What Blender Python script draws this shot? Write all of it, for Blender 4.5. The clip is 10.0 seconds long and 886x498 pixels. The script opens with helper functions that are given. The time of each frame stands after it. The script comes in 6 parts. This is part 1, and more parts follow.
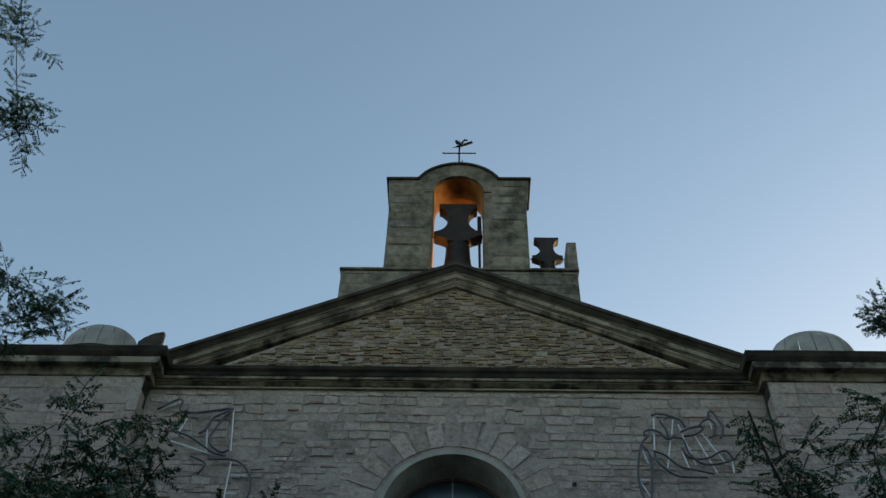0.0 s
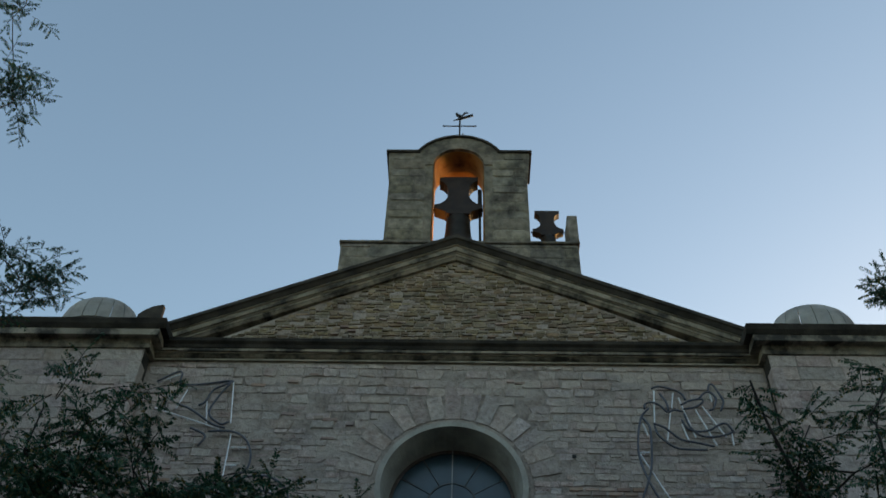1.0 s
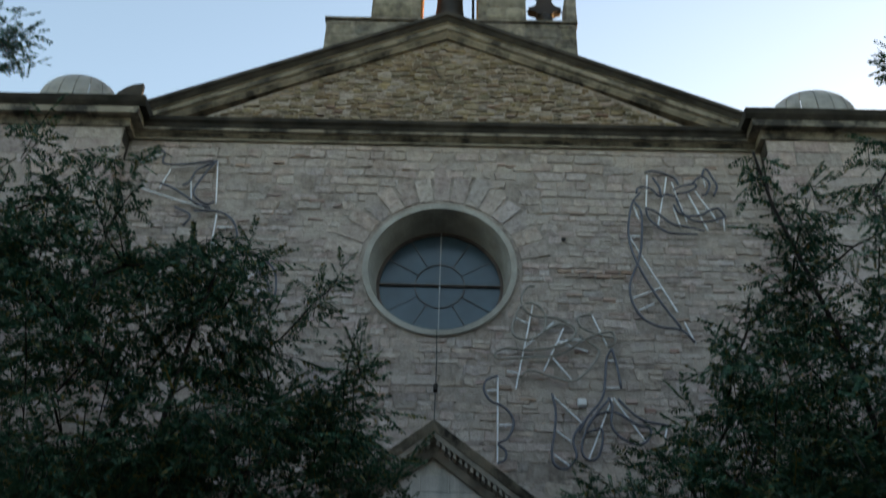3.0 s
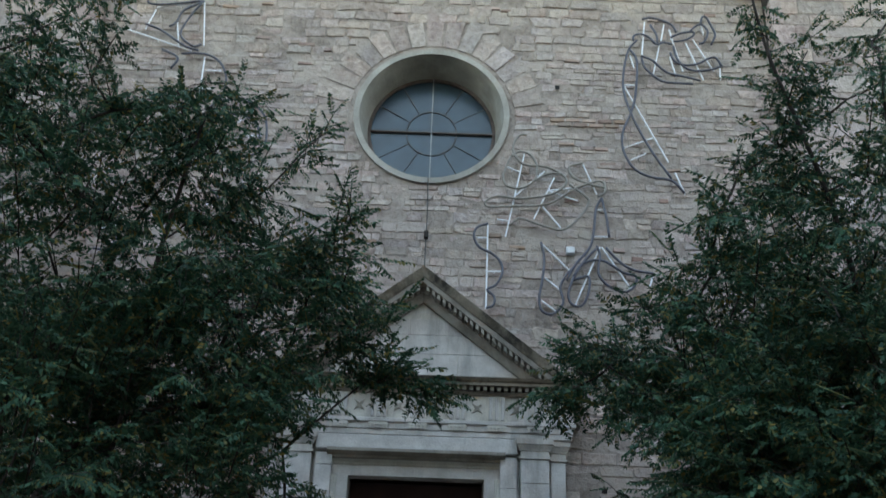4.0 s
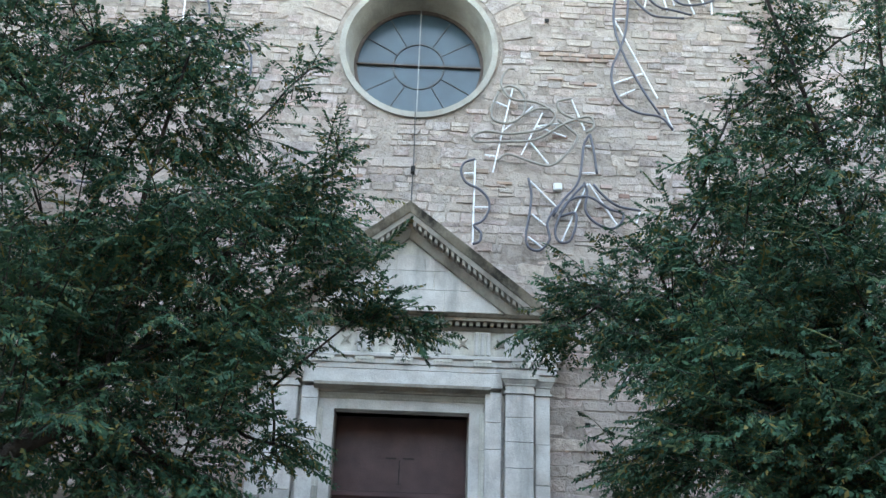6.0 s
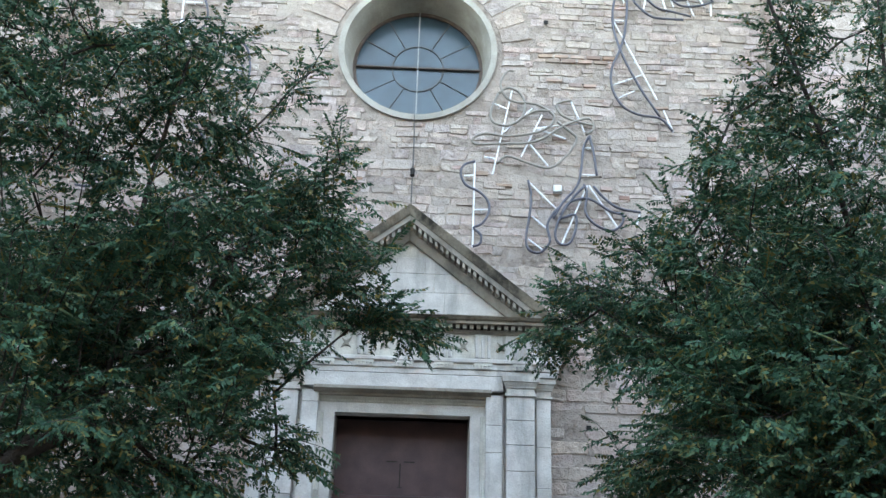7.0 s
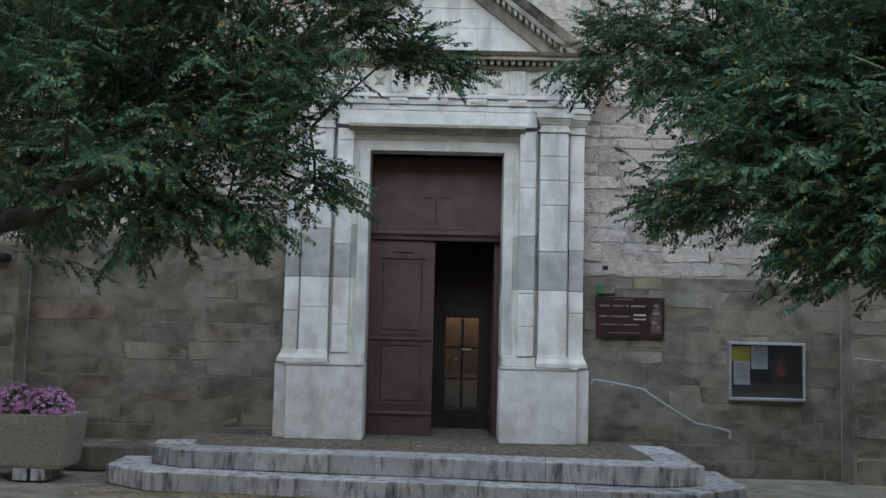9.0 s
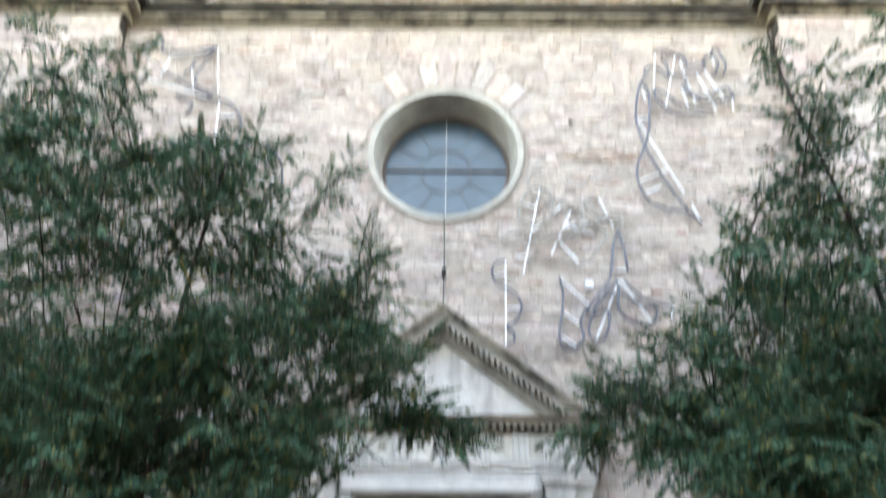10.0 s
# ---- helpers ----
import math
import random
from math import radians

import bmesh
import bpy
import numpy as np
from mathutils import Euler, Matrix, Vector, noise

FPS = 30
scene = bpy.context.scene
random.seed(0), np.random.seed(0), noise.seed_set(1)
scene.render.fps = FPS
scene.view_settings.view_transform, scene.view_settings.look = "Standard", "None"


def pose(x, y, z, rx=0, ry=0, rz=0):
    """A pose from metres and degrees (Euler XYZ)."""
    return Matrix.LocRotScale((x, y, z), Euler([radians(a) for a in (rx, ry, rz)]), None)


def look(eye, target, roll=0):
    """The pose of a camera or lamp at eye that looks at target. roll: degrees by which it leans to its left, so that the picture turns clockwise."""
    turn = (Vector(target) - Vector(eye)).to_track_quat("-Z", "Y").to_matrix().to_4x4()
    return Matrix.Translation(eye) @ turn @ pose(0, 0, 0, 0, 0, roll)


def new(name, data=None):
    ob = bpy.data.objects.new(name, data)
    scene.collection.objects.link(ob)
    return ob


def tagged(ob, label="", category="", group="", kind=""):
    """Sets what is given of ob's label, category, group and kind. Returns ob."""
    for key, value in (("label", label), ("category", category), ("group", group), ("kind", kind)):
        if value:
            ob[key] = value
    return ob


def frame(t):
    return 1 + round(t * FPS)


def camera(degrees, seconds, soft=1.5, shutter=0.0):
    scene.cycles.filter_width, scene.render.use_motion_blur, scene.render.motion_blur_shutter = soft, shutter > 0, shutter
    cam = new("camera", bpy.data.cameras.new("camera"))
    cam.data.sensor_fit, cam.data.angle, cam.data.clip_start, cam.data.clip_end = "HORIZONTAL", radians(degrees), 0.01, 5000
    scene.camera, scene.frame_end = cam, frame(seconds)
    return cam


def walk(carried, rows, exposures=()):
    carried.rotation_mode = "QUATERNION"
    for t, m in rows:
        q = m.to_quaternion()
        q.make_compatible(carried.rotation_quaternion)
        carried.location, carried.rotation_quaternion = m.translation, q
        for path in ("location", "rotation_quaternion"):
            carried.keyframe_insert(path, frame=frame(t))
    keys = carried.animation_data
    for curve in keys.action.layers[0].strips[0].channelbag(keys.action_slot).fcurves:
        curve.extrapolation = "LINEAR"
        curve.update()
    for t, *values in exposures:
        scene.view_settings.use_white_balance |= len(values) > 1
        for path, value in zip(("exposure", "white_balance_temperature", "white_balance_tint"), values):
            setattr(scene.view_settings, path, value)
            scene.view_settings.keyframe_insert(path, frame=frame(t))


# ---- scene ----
cam = camera(49.43, 10.0, soft=1.5, shutter=0.4)
EYE = 1.56
ROWS = [  # seconds, metres right, ahead, up from the eye; degrees of yaw, pitch and lean to the right
    (0.0, 0.008, -0.428, -0.102, 2.11, 46.84, -1.85),
    (0.5, 0.011, -0.404, -0.109, 2.11, 46.67, -1.89),
    (1.0, 0.008, -0.338, -0.097, 2.07, 45.44, -1.9),
    (1.5, -0.001, -0.215, -0.04, 1.81, 43.39, -1.83),
    (2.0, -0.001, -0.085, 0.01, 1.52, 41.27, -1.79),
    (2.5, 0.011, 0.036, 0.032, 1.27, 38.09, -1.82),
    (3.0, 0.031, 0.112, -0.006, 0.92, 33.37, -1.78),
    (3.2, 0.04, 0.119, -0.018, 0.79, 31.07, -1.73),
    (4.3, 0.045, 0.078, 0.005, -0.21, 22.88, -2.12),
    (4.5, 0.045, 0.077, 0.012, -0.35, 22.24, -2.12),
    (5.0, 0.039, 0.084, 0.02, -0.69, 21.02, -2.14),
    (5.5, 0.028, 0.091, 0.028, -0.97, 20.28, -2.15),
    (7.0, -0.016, 0.128, 0.059, -1.25, 20.43, -1.74),
    (7.5, -0.016, 0.098, 0.031, -0.76, 19.85, -1.9),
    (8.0, -0.019, 0.075, 0.006, -0.33, 14.67, -1.86),
    (8.5, -0.02, 0.077, 0.005, 0.05, 8.4, -1.61),
    (9.0, -0.013, 0.113, 0.01, 0.41, 5.07, -1.38),
    (9.5, -0.018, 0.105, 0.023, 0.68, 11.09, -1.68),
    (10.0, -0.018, 0.1, 0.021, 0.96, 26.44, -0.85),
]
EXPOSURES = [(0.0, 1.85, 6450, 10), (1.5, 2.0, 6650, 11), (2.5, 2.28, 6800, 13), (3.2, 2.8, 7050, 16), (4.5, 4.3, 7200, 21), (5.5, 4.75, 7200, 21), (7.5, 4.95, 7400, 23), (8.5, 4.7, 7650, 23), (9.2, 4.75, 7700, 23), (9.5, 5.3, 7750, 24), (10.0, 5.3, 7750, 27)]


def aim(x, y, z, yaw, pitch, lean):
    """The pose of an eye that looks along yaw and pitch and leans to its right by lean degrees."""
    a, b = radians(yaw), radians(pitch)
    ahead = Vector((-math.sin(a) * math.cos(b), math.cos(a) * math.cos(b), math.sin(b)))
    return look((x, y, EYE + z), Vector((x, y, EYE + z)) + ahead, -lean)


walk(cam, [(t, aim(*row)) for t, *row in ROWS], EXPOSURES)

# ---- light: dusk, the sun low behind the church, the facade in open shade ----
SUN_AZ, SUN_EL = radians(41), radians(4)
world = bpy.data.worlds.new("world")
scene.world = world
world.use_nodes = True
wn, wl = world.node_tree.nodes, world.node_tree.links
sky = wn.new("ShaderNodeTexSky")
sky.sky_type = "NISHITA"
sky.sun_disc = False
sky.sun_elevation, sky.sun_rotation = SUN_EL, SUN_AZ
sky.air_density, sky.dust_density, sky.ozone_density = 1.0, 1.3, 1.3
wl.new(sky.outputs["Color"], wn["Background"].inputs["Color"])
wn["Background"].inputs["Strength"].default_value = 0.15
sun = new("sun", bpy.data.lights.new("sun", "SUN"))
sun.data.energy, sun.data.angle, sun.data.color = 0.3, radians(0.5), (1.0, 0.62, 0.3)
toward = Vector((math.sin(SUN_AZ) * math.cos(SUN_EL), math.cos(SUN_AZ) * math.cos(SUN_EL), math.sin(SUN_EL)))
sun.matrix_world = look((40, 60, 20), Vector((40, 60, 20)) - toward)


# ---- materials ----
def material(name, dark, light, scale=6.0, rough=0.85, bump=0.3, grain=60.0, vary="", amount=0.25, stain=None,
             stain_at=0.6, stain_stretch=(1, 1, 0.25), stain_scale=1.2, metal=0.0, spec=0.3, stain_soft=0.12):
    """A weathered surface: two tones at a large scale, a fine grain, stains with their own shape, variation from piece to piece."""
    m = bpy.data.materials.new(name)
    m.use_nodes = True
    nt = m.node_tree
    n, l = nt.nodes, nt.links
    bsdf = n["Principled BSDF"]
    co = n.new("ShaderNodeTexCoord")
    geo = n.new("ShaderNodeNewGeometry")
    big = n.new("ShaderNodeTexNoise")
    big.inputs["Scale"].default_value, big.inputs["Detail"].default_value = scale, 6
    l.new(geo.outputs["Position"], big.inputs["Vector"])
    fine = n.new("ShaderNodeTexNoise")
    fine.inputs["Scale"].default_value, fine.inputs["Detail"].default_value = grain, 4
    l.new(geo.outputs["Position"], fine.inputs["Vector"])
    ramp = n.new("ShaderNodeValToRGB")
    ramp.color_ramp.elements[0].color, ramp.color_ramp.elements[1].color = (*dark, 1), (*light, 1)
    ramp.color_ramp.elements[0].position, ramp.color_ramp.elements[1].position = 0.3, 0.7
    l.new(big.outputs["Fac"], ramp.inputs["Fac"])
    mix = n.new("ShaderNodeMix")
    mix.data_type, mix.blend_type = "RGBA", "OVERLAY"
    mix.inputs["Factor"].default_value = 0.22
    l.new(ramp.outputs["Color"], mix.inputs["A"])
    l.new(fine.outputs["Fac"], mix.inputs["B"])
    out = mix.outputs["Result"]
    if vary:
        hsv = n.new("ShaderNodeHueSaturation")
        if vary == "object":
            src = n.new("ShaderNodeObjectInfo").outputs["Random"]
        else:
            src = geo.outputs["Random Per Island"]
        mr = n.new("ShaderNodeMapRange")
        mr.inputs["To Min"].default_value, mr.inputs["To Max"].default_value = 1 - amount, 1 + amount
        l.new(src, mr.inputs["Value"])
        l.new(mr.outputs["Result"], hsv.inputs["Value"])
        wob = n.new("ShaderNodeMath")
        wob.operation = "MULTIPLY"
        wob.inputs[1].default_value = 17.0
        frac = n.new("ShaderNodeMath")
        frac.operation = "FRACT"
        l.new(src, wob.inputs[0])
        l.new(wob.outputs["Value"], frac.inputs[0])
        sr = n.new("ShaderNodeMapRange")
        sr.inputs["To Min"].default_value, sr.inputs["To Max"].default_value = 0.8, 1.25
        l.new(frac.outputs["Value"], sr.inputs["Value"])
        l.new(sr.outputs["Result"], hsv.inputs["Saturation"])
        hw = n.new("ShaderNodeMath")
        hw.operation = "MULTIPLY"
        hw.inputs[1].default_value = 41.0
        hf = n.new("ShaderNodeMath")
        hf.operation = "FRACT"
        l.new(src, hw.inputs[0])
        l.new(hw.outputs["Value"], hf.inputs[0])
        hr = n.new("ShaderNodeMapRange")
        hr.inputs["To Min"].default_value, hr.inputs["To Max"].default_value = 0.482, 0.512
        l.new(hf.outputs["Value"], hr.inputs["Value"])
        l.new(hr.outputs["Result"], hsv.inputs["Hue"])
        l.new(out, hsv.inputs["Color"])
        out = hsv.outputs["Color"]
    if stain:
        mp = n.new("ShaderNodeMapping")
        mp.inputs["Scale"].default_value = stain_stretch
        l.new(geo.outputs["Position"], mp.inputs["Vector"])
        sn = n.new("ShaderNodeTexNoise")
        sn.inputs["Scale"].default_value, sn.inputs["Detail"].default_value, sn.inputs["Roughness"].default_value = stain_scale, 8, 0.65
        l.new(mp.outputs["Vector"], sn.inputs["Vector"])
        sramp = n.new("ShaderNodeMapRange")
        sramp.inputs["From Min"].default_value, sramp.inputs["From Max"].default_value = stain_at - stain_soft, stain_at + stain_soft
        l.new(sn.outputs["Fac"], sramp.inputs["Value"])
        sm = n.new("ShaderNodeMix")
        sm.data_type = "RGBA"
        l.new(sramp.outputs["Result"], sm.inputs["Factor"])
        l.new(out, sm.inputs["A"])
        sm.inputs["B"].default_value = (*stain, 1)
        out = sm.outputs["Result"]
    l.new(out, bsdf.inputs["Base Color"])
    rr = n.new("ShaderNodeMapRange")
    rr.inputs["To Min"].default_value, rr.inputs["To Max"].default_value = max(rough - 0.12, 0.03), min(rough + 0.1, 1)
    l.new(fine.outputs["Fac"], rr.inputs["Value"])
    l.new(rr.outputs["Result"], bsdf.inputs["Roughness"])
    bsdf.inputs["Metallic"].default_value = metal
    bsdf.inputs["Specular IOR Level"].default_value = spec
    if bump:
        add = n.new("ShaderNodeMath")
        add.operation = "MULTIPLY_ADD"
        add.inputs[1].default_value = 0.4
        l.new(fine.outputs["Fac"], add.inputs[0])
        l.new(big.outputs["Fac"], add.inputs[2])
        bp = n.new("ShaderNodeBump")
        bp.inputs["Strength"].default_value, bp.inputs["Distance"].default_value = bump, 0.035
        l.new(add.outputs["Value"], bp.inputs["Height"])
        l.new(bp.outputs["Normal"], bsdf.inputs["Normal"])
    return m


CRUST = (0.045, 0.04, 0.034)
M_MORTAR = material("lime_mortar", (0.2, 0.16, 0.135), (0.36, 0.3, 0.255), 11, 0.95, 1.0, 45, stain=(0.44, 0.37, 0.315), stain_at=0.54, stain_stretch=(1, 1, 1.3), stain_scale=1.3, stain_soft=0.1)
M_RUBBLE = material("rubble_stone", (0.3, 0.24, 0.208), (0.5, 0.415, 0.365), 13, 0.9, 1.0, 50, "object", 0.22, stain=(0.44, 0.37, 0.315), stain_at=0.54, stain_stretch=(1, 1, 1.3), stain_scale=1.3, stain_soft=0.1)
M_RUBBLE_J = material("rubble_stone_rest", (0.3, 0.24, 0.208), (0.5, 0.415, 0.365), 13, 0.9, 1.0, 50, "island", 0.22, stain=(0.44, 0.37, 0.315), stain_at=0.54, stain_stretch=(1, 1, 1.3), stain_scale=1.3, stain_soft=0.1)
# brown dirt, and the shade under the trees darkened into the colour
M_LOW = material("dirty_shaded_ashlar", (0.078, 0.062, 0.045), (0.255, 0.209, 0.158), 3.0, 0.92, 0.6, 60, "object", 0.3,
                 stain=(0.25, 0.215, 0.17), stain_at=0.58, stain_stretch=(1, 1, 1.5), stain_scale=1.5, stain_soft=0.08)
M_LOW_J = material("dirty_shaded_ashlar_rest", (0.078, 0.062, 0.045), (0.255, 0.209, 0.158), 3.0, 0.92, 0.6, 60, "island", 0.3,
                   stain=(0.25, 0.215, 0.17), stain_at=0.58, stain_stretch=(1, 1, 1.5), stain_scale=1.5, stain_soft=0.08)
M_TYMP = material("weathered_rubble", (0.13, 0.1, 0.066), (0.32, 0.255, 0.175), 5, 0.95, 0.8, 35, "island", 0.26)
M_BRICK = material("red_brick", (0.29, 0.2, 0.16), (0.4, 0.3, 0.25), 6, 0.9, 0.5, 40, "island", 0.2)
M_CORNICE = material("crusted_stone", (0.2, 0.17, 0.13), (0.36, 0.31, 0.24), 2.5, 0.9, 0.5, 40, stain=CRUST, stain_at=0.53,
                     stain_stretch=(1.0, 1.0, 1.0), stain_scale=2.6, stain_soft=0.09)
# black crust of the mouldings; also the dark of the fin's shaded side
M_CRUST_SHADE = material("crust_and_shade_stone", (0.02, 0.018, 0.015), (0.075, 0.064, 0.052), 3, 0.95, 0.6, 40)
M_TOWER = material("belfry_stone", (0.15, 0.135, 0.105), (0.3, 0.27, 0.215), 7, 0.9, 0.8, 55, "island", 0.2, stain=(0.04, 0.037, 0.032), stain_at=0.55,
                   stain_stretch=(1, 1, 0.8), stain_scale=2.2)
M_PALE = material("pale_limestone", (0.44, 0.41, 0.36), (0.63, 0.6, 0.54), 4.5, 0.8, 0.4, 55, "island", 0.07,
                  stain=(0.22, 0.21, 0.19), stain_at=0.63, stain_stretch=(1.5, 1.5, 0.3), stain_scale=1.5)
M_UNWASHED = material("soiled_limestone", (0.29, 0.272, 0.24), (0.46, 0.435, 0.39), 5, 0.85, 0.3, 60, "island", 0.06,
                      stain=(0.29, 0.27, 0.24), stain_at=0.6, stain_stretch=(1.2, 1.2, 1.0), stain_scale=2.4)
M_CLEAN = material("cleaned_limestone", (0.58, 0.525, 0.455), (0.75, 0.705, 0.63), 5.5, 0.78, 0.22, 45, "island", 0.05,
                   stain=(0.4, 0.345, 0.28), stain_at=0.6, stain_stretch=(1.3, 1.3, 0.7), stain_scale=2.2)
M_DOMESTONE = material("grey_slab_stone", (0.22, 0.215, 0.21), (0.36, 0.35, 0.335), 3, 0.9, 0.4, 40, "island", 0.1,
                       stain=(0.1, 0.1, 0.09), stain_at=0.62)
M_STEP = material("step_limestone", (0.34, 0.32, 0.305), (0.5, 0.47, 0.44), 5, 0.85, 0.6, 50, "object", 0.14, stain=(0.065, 0.06, 0.056),
                  stain_at=0.58, stain_stretch=(4.5, 4.5, 0.9), stain_scale=2.6, stain_soft=0.1)
M_PAVING = material("landing_paving", (0.08, 0.062, 0.048), (0.2, 0.158, 0.122), 14, 0.92, 0.8, 55)
M_GROUND = material("worn_asphalt", (0.14, 0.118, 0.094), (0.32, 0.27, 0.21), 3.2, 0.95, 0.5, 90, stain=(0.24, 0.2, 0.14), stain_at=0.62,
                    stain_stretch=(1, 1, 1), stain_scale=0.9)
M_DOOR = material("oxblood_painted_wood", (0.058, 0.029, 0.028), (0.092, 0.048, 0.046), 4, 0.55, 0.15, 70, spec=0.4)
M_DARKWOOD = material("dark_brown_wood", (0.02, 0.013, 0.009), (0.04, 0.026, 0.018), 5, 0.6, 0.2, 70)
# orange of the lit arch put into the base colour, with dark stains
M_ORANGE = material("glow_tinted_lining", (0.26, 0.11, 0.03), (0.5, 0.26, 0.08), 5, 0.9, 0.6, 40, stain=(0.09, 0.04, 0.015), stain_at=0.56, stain_stretch=(1, 1, 1), stain_scale=2.5)
M_BRONZE = material("dark_bronze", (0.02, 0.018, 0.014), (0.045, 0.038, 0.03), 6, 0.6, 0.2, 60, metal=0.5)
M_IRON = material("black_iron", (0.012, 0.011, 0.01), (0.03, 0.027, 0.025), 8, 0.7, 0.2, 80, metal=0.3)
M_LEAD = material("window_lead", (0.05, 0.05, 0.05), (0.1, 0.1, 0.1), 8, 0.6, 0.1, 60, metal=0.4)
M_RUST = material("rusty_window_iron", (0.07, 0.05, 0.042), (0.15, 0.115, 0.1), 9, 0.8, 0.2, 60, metal=0.2)
M_PALEBAR = material("pale_bar_metal", (0.2, 0.2, 0.2), (0.3, 0.3, 0.29), 8, 0.5, 0.1, 60, metal=0.3)
M_ROPE = material("grey_rope_light", (0.05, 0.05, 0.066), (0.1, 0.1, 0.125), 10, 0.35, 0.0, 60, spec=0.5)
M_ROD = material("white_frame_rod", (0.8, 0.8, 0.82), (0.88, 0.88, 0.9), 8, 0.4, 0.0, 60)
M_CONCRETE = material("exposed_aggregate", (0.2, 0.18, 0.14), (0.4, 0.36, 0.29), 60, 0.95, 0.8, 140)
M_SIGN = material("brown_sign_enamel", (0.022, 0.008, 0.007), (0.034, 0.012, 0.01), 3, 0.35, 0.0, 60, spec=0.5)
M_SIGNDIM = material("faded_sign_print", (0.2, 0.13, 0.11), (0.3, 0.21, 0.18), 20, 0.6, 0.0)
M_SIGNFAINT = material("faint_sign_print", (0.05, 0.03, 0.028), (0.12, 0.08, 0.072), 22, 0.5, 0.0)
M_SIGNTEXT = material("cream_lettering", (0.36, 0.32, 0.28), (0.45, 0.4, 0.35), 5, 0.6, 0.0, 60)
M_ALU = material("brushed_aluminium", (0.4, 0.4, 0.4), (0.55, 0.55, 0.55), 8, 0.4, 0.05, 90, metal=0.7)
M_BOARD = material("dark_board_backing", (0.02, 0.02, 0.022), (0.035, 0.035, 0.04), 5, 0.5, 0.0, 60)
M_PAPER = material("white_paper", (0.55, 0.57, 0.58), (0.68, 0.69, 0.7), 4, 0.8, 0.0, 60)
M_GREYPRINT = material("grey_print", (0.28, 0.3, 0.32), (0.36, 0.37, 0.4), 4, 0.8, 0.0, 60)
M_YELLOW = material("yellow_paper", (0.55, 0.42, 0.06), (0.65, 0.5, 0.1), 4, 0.8, 0.0, 60)
M_POSTER = material("dark_poster_print", (0.1, 0.04, 0.035), (0.36, 0.11, 0.06), 7, 0.5, 0.0, 60)
M_GREEN = material("green_plate", (0.015, 0.09, 0.04), (0.03, 0.14, 0.07), 9, 0.5, 0.0, 60)
M_WHITE = material("white_plastic", (0.65, 0.65, 0.65), (0.75, 0.75, 0.75), 5, 0.5, 0.0, 60)
M_BARK = material("dark_bark", (0.018, 0.014, 0.011), (0.05, 0.04, 0.03), 9, 0.95, 0.9, 60)
M_SOIL = material("dark_soil", (0.03, 0.022, 0.015), (0.06, 0.045, 0.03), 20, 0.95, 0.6, 80)
M_ROOF = material("clay_roof_tiles", (0.2, 0.1, 0.06), (0.35, 0.2, 0.12), 4, 0.9, 0.4, 40)
# dark fill of the closed interior, its gloom put into the colour
M_INSIDE = material("dark_interior_fill", (0.12, 0.1, 0.08), (0.18, 0.16, 0.13), 2, 0.9, 0.1, 40)
M_SCREEN = material("screen_grey", (0.1, 0.09, 0.08), (0.15, 0.14, 0.125), 2, 0.9, 0.2, 40)
# dirty mortar, likewise darkened for the shade under the trees
M_LOWMORTAR = material("dirty_shaded_mortar", (0.09, 0.072, 0.053), (0.23, 0.189, 0.143), 3.6, 0.95, 0.55, 75, stain=(0.25, 0.215, 0.17), stain_at=0.58, stain_stretch=(1, 1, 1.5), stain_scale=1.5, stain_soft=0.08)
M_FILLET = material("worn_pale_fillet", (0.26, 0.225, 0.17), (0.42, 0.37, 0.29), 3, 0.9, 0.5, 40, stain=CRUST, stain_at=0.6)
M_PORTCORN = material("grey_weathered_moulding", (0.22, 0.2, 0.17), (0.4, 0.37, 0.32), 3, 0.9, 0.4, 50, "island", 0.1, stain=CRUST, stain_at=0.62)
M_REVEAL = material("grey_window_stone", (0.3, 0.275, 0.235), (0.45, 0.415, 0.36), 3, 0.9, 0.4, 50, stain=(0.16, 0.14, 0.11), stain_at=0.64)
M_TYMP_O = material("weathered_rubble_pieces", (0.13, 0.1, 0.066), (0.32, 0.255, 0.175), 5, 0.95, 0.8, 35, "object", 0.26)
M_PINK = material("pink_petals", (0.45, 0.17, 0.32), (0.66, 0.36, 0.54), 25, 0.7, 0.0, 90, "island", 0.25)
M_BLUSH = material("pale_pink_petals", (0.6, 0.38, 0.4), (0.72, 0.52, 0.5), 25, 0.7, 0.0, 90, "island", 0.2)


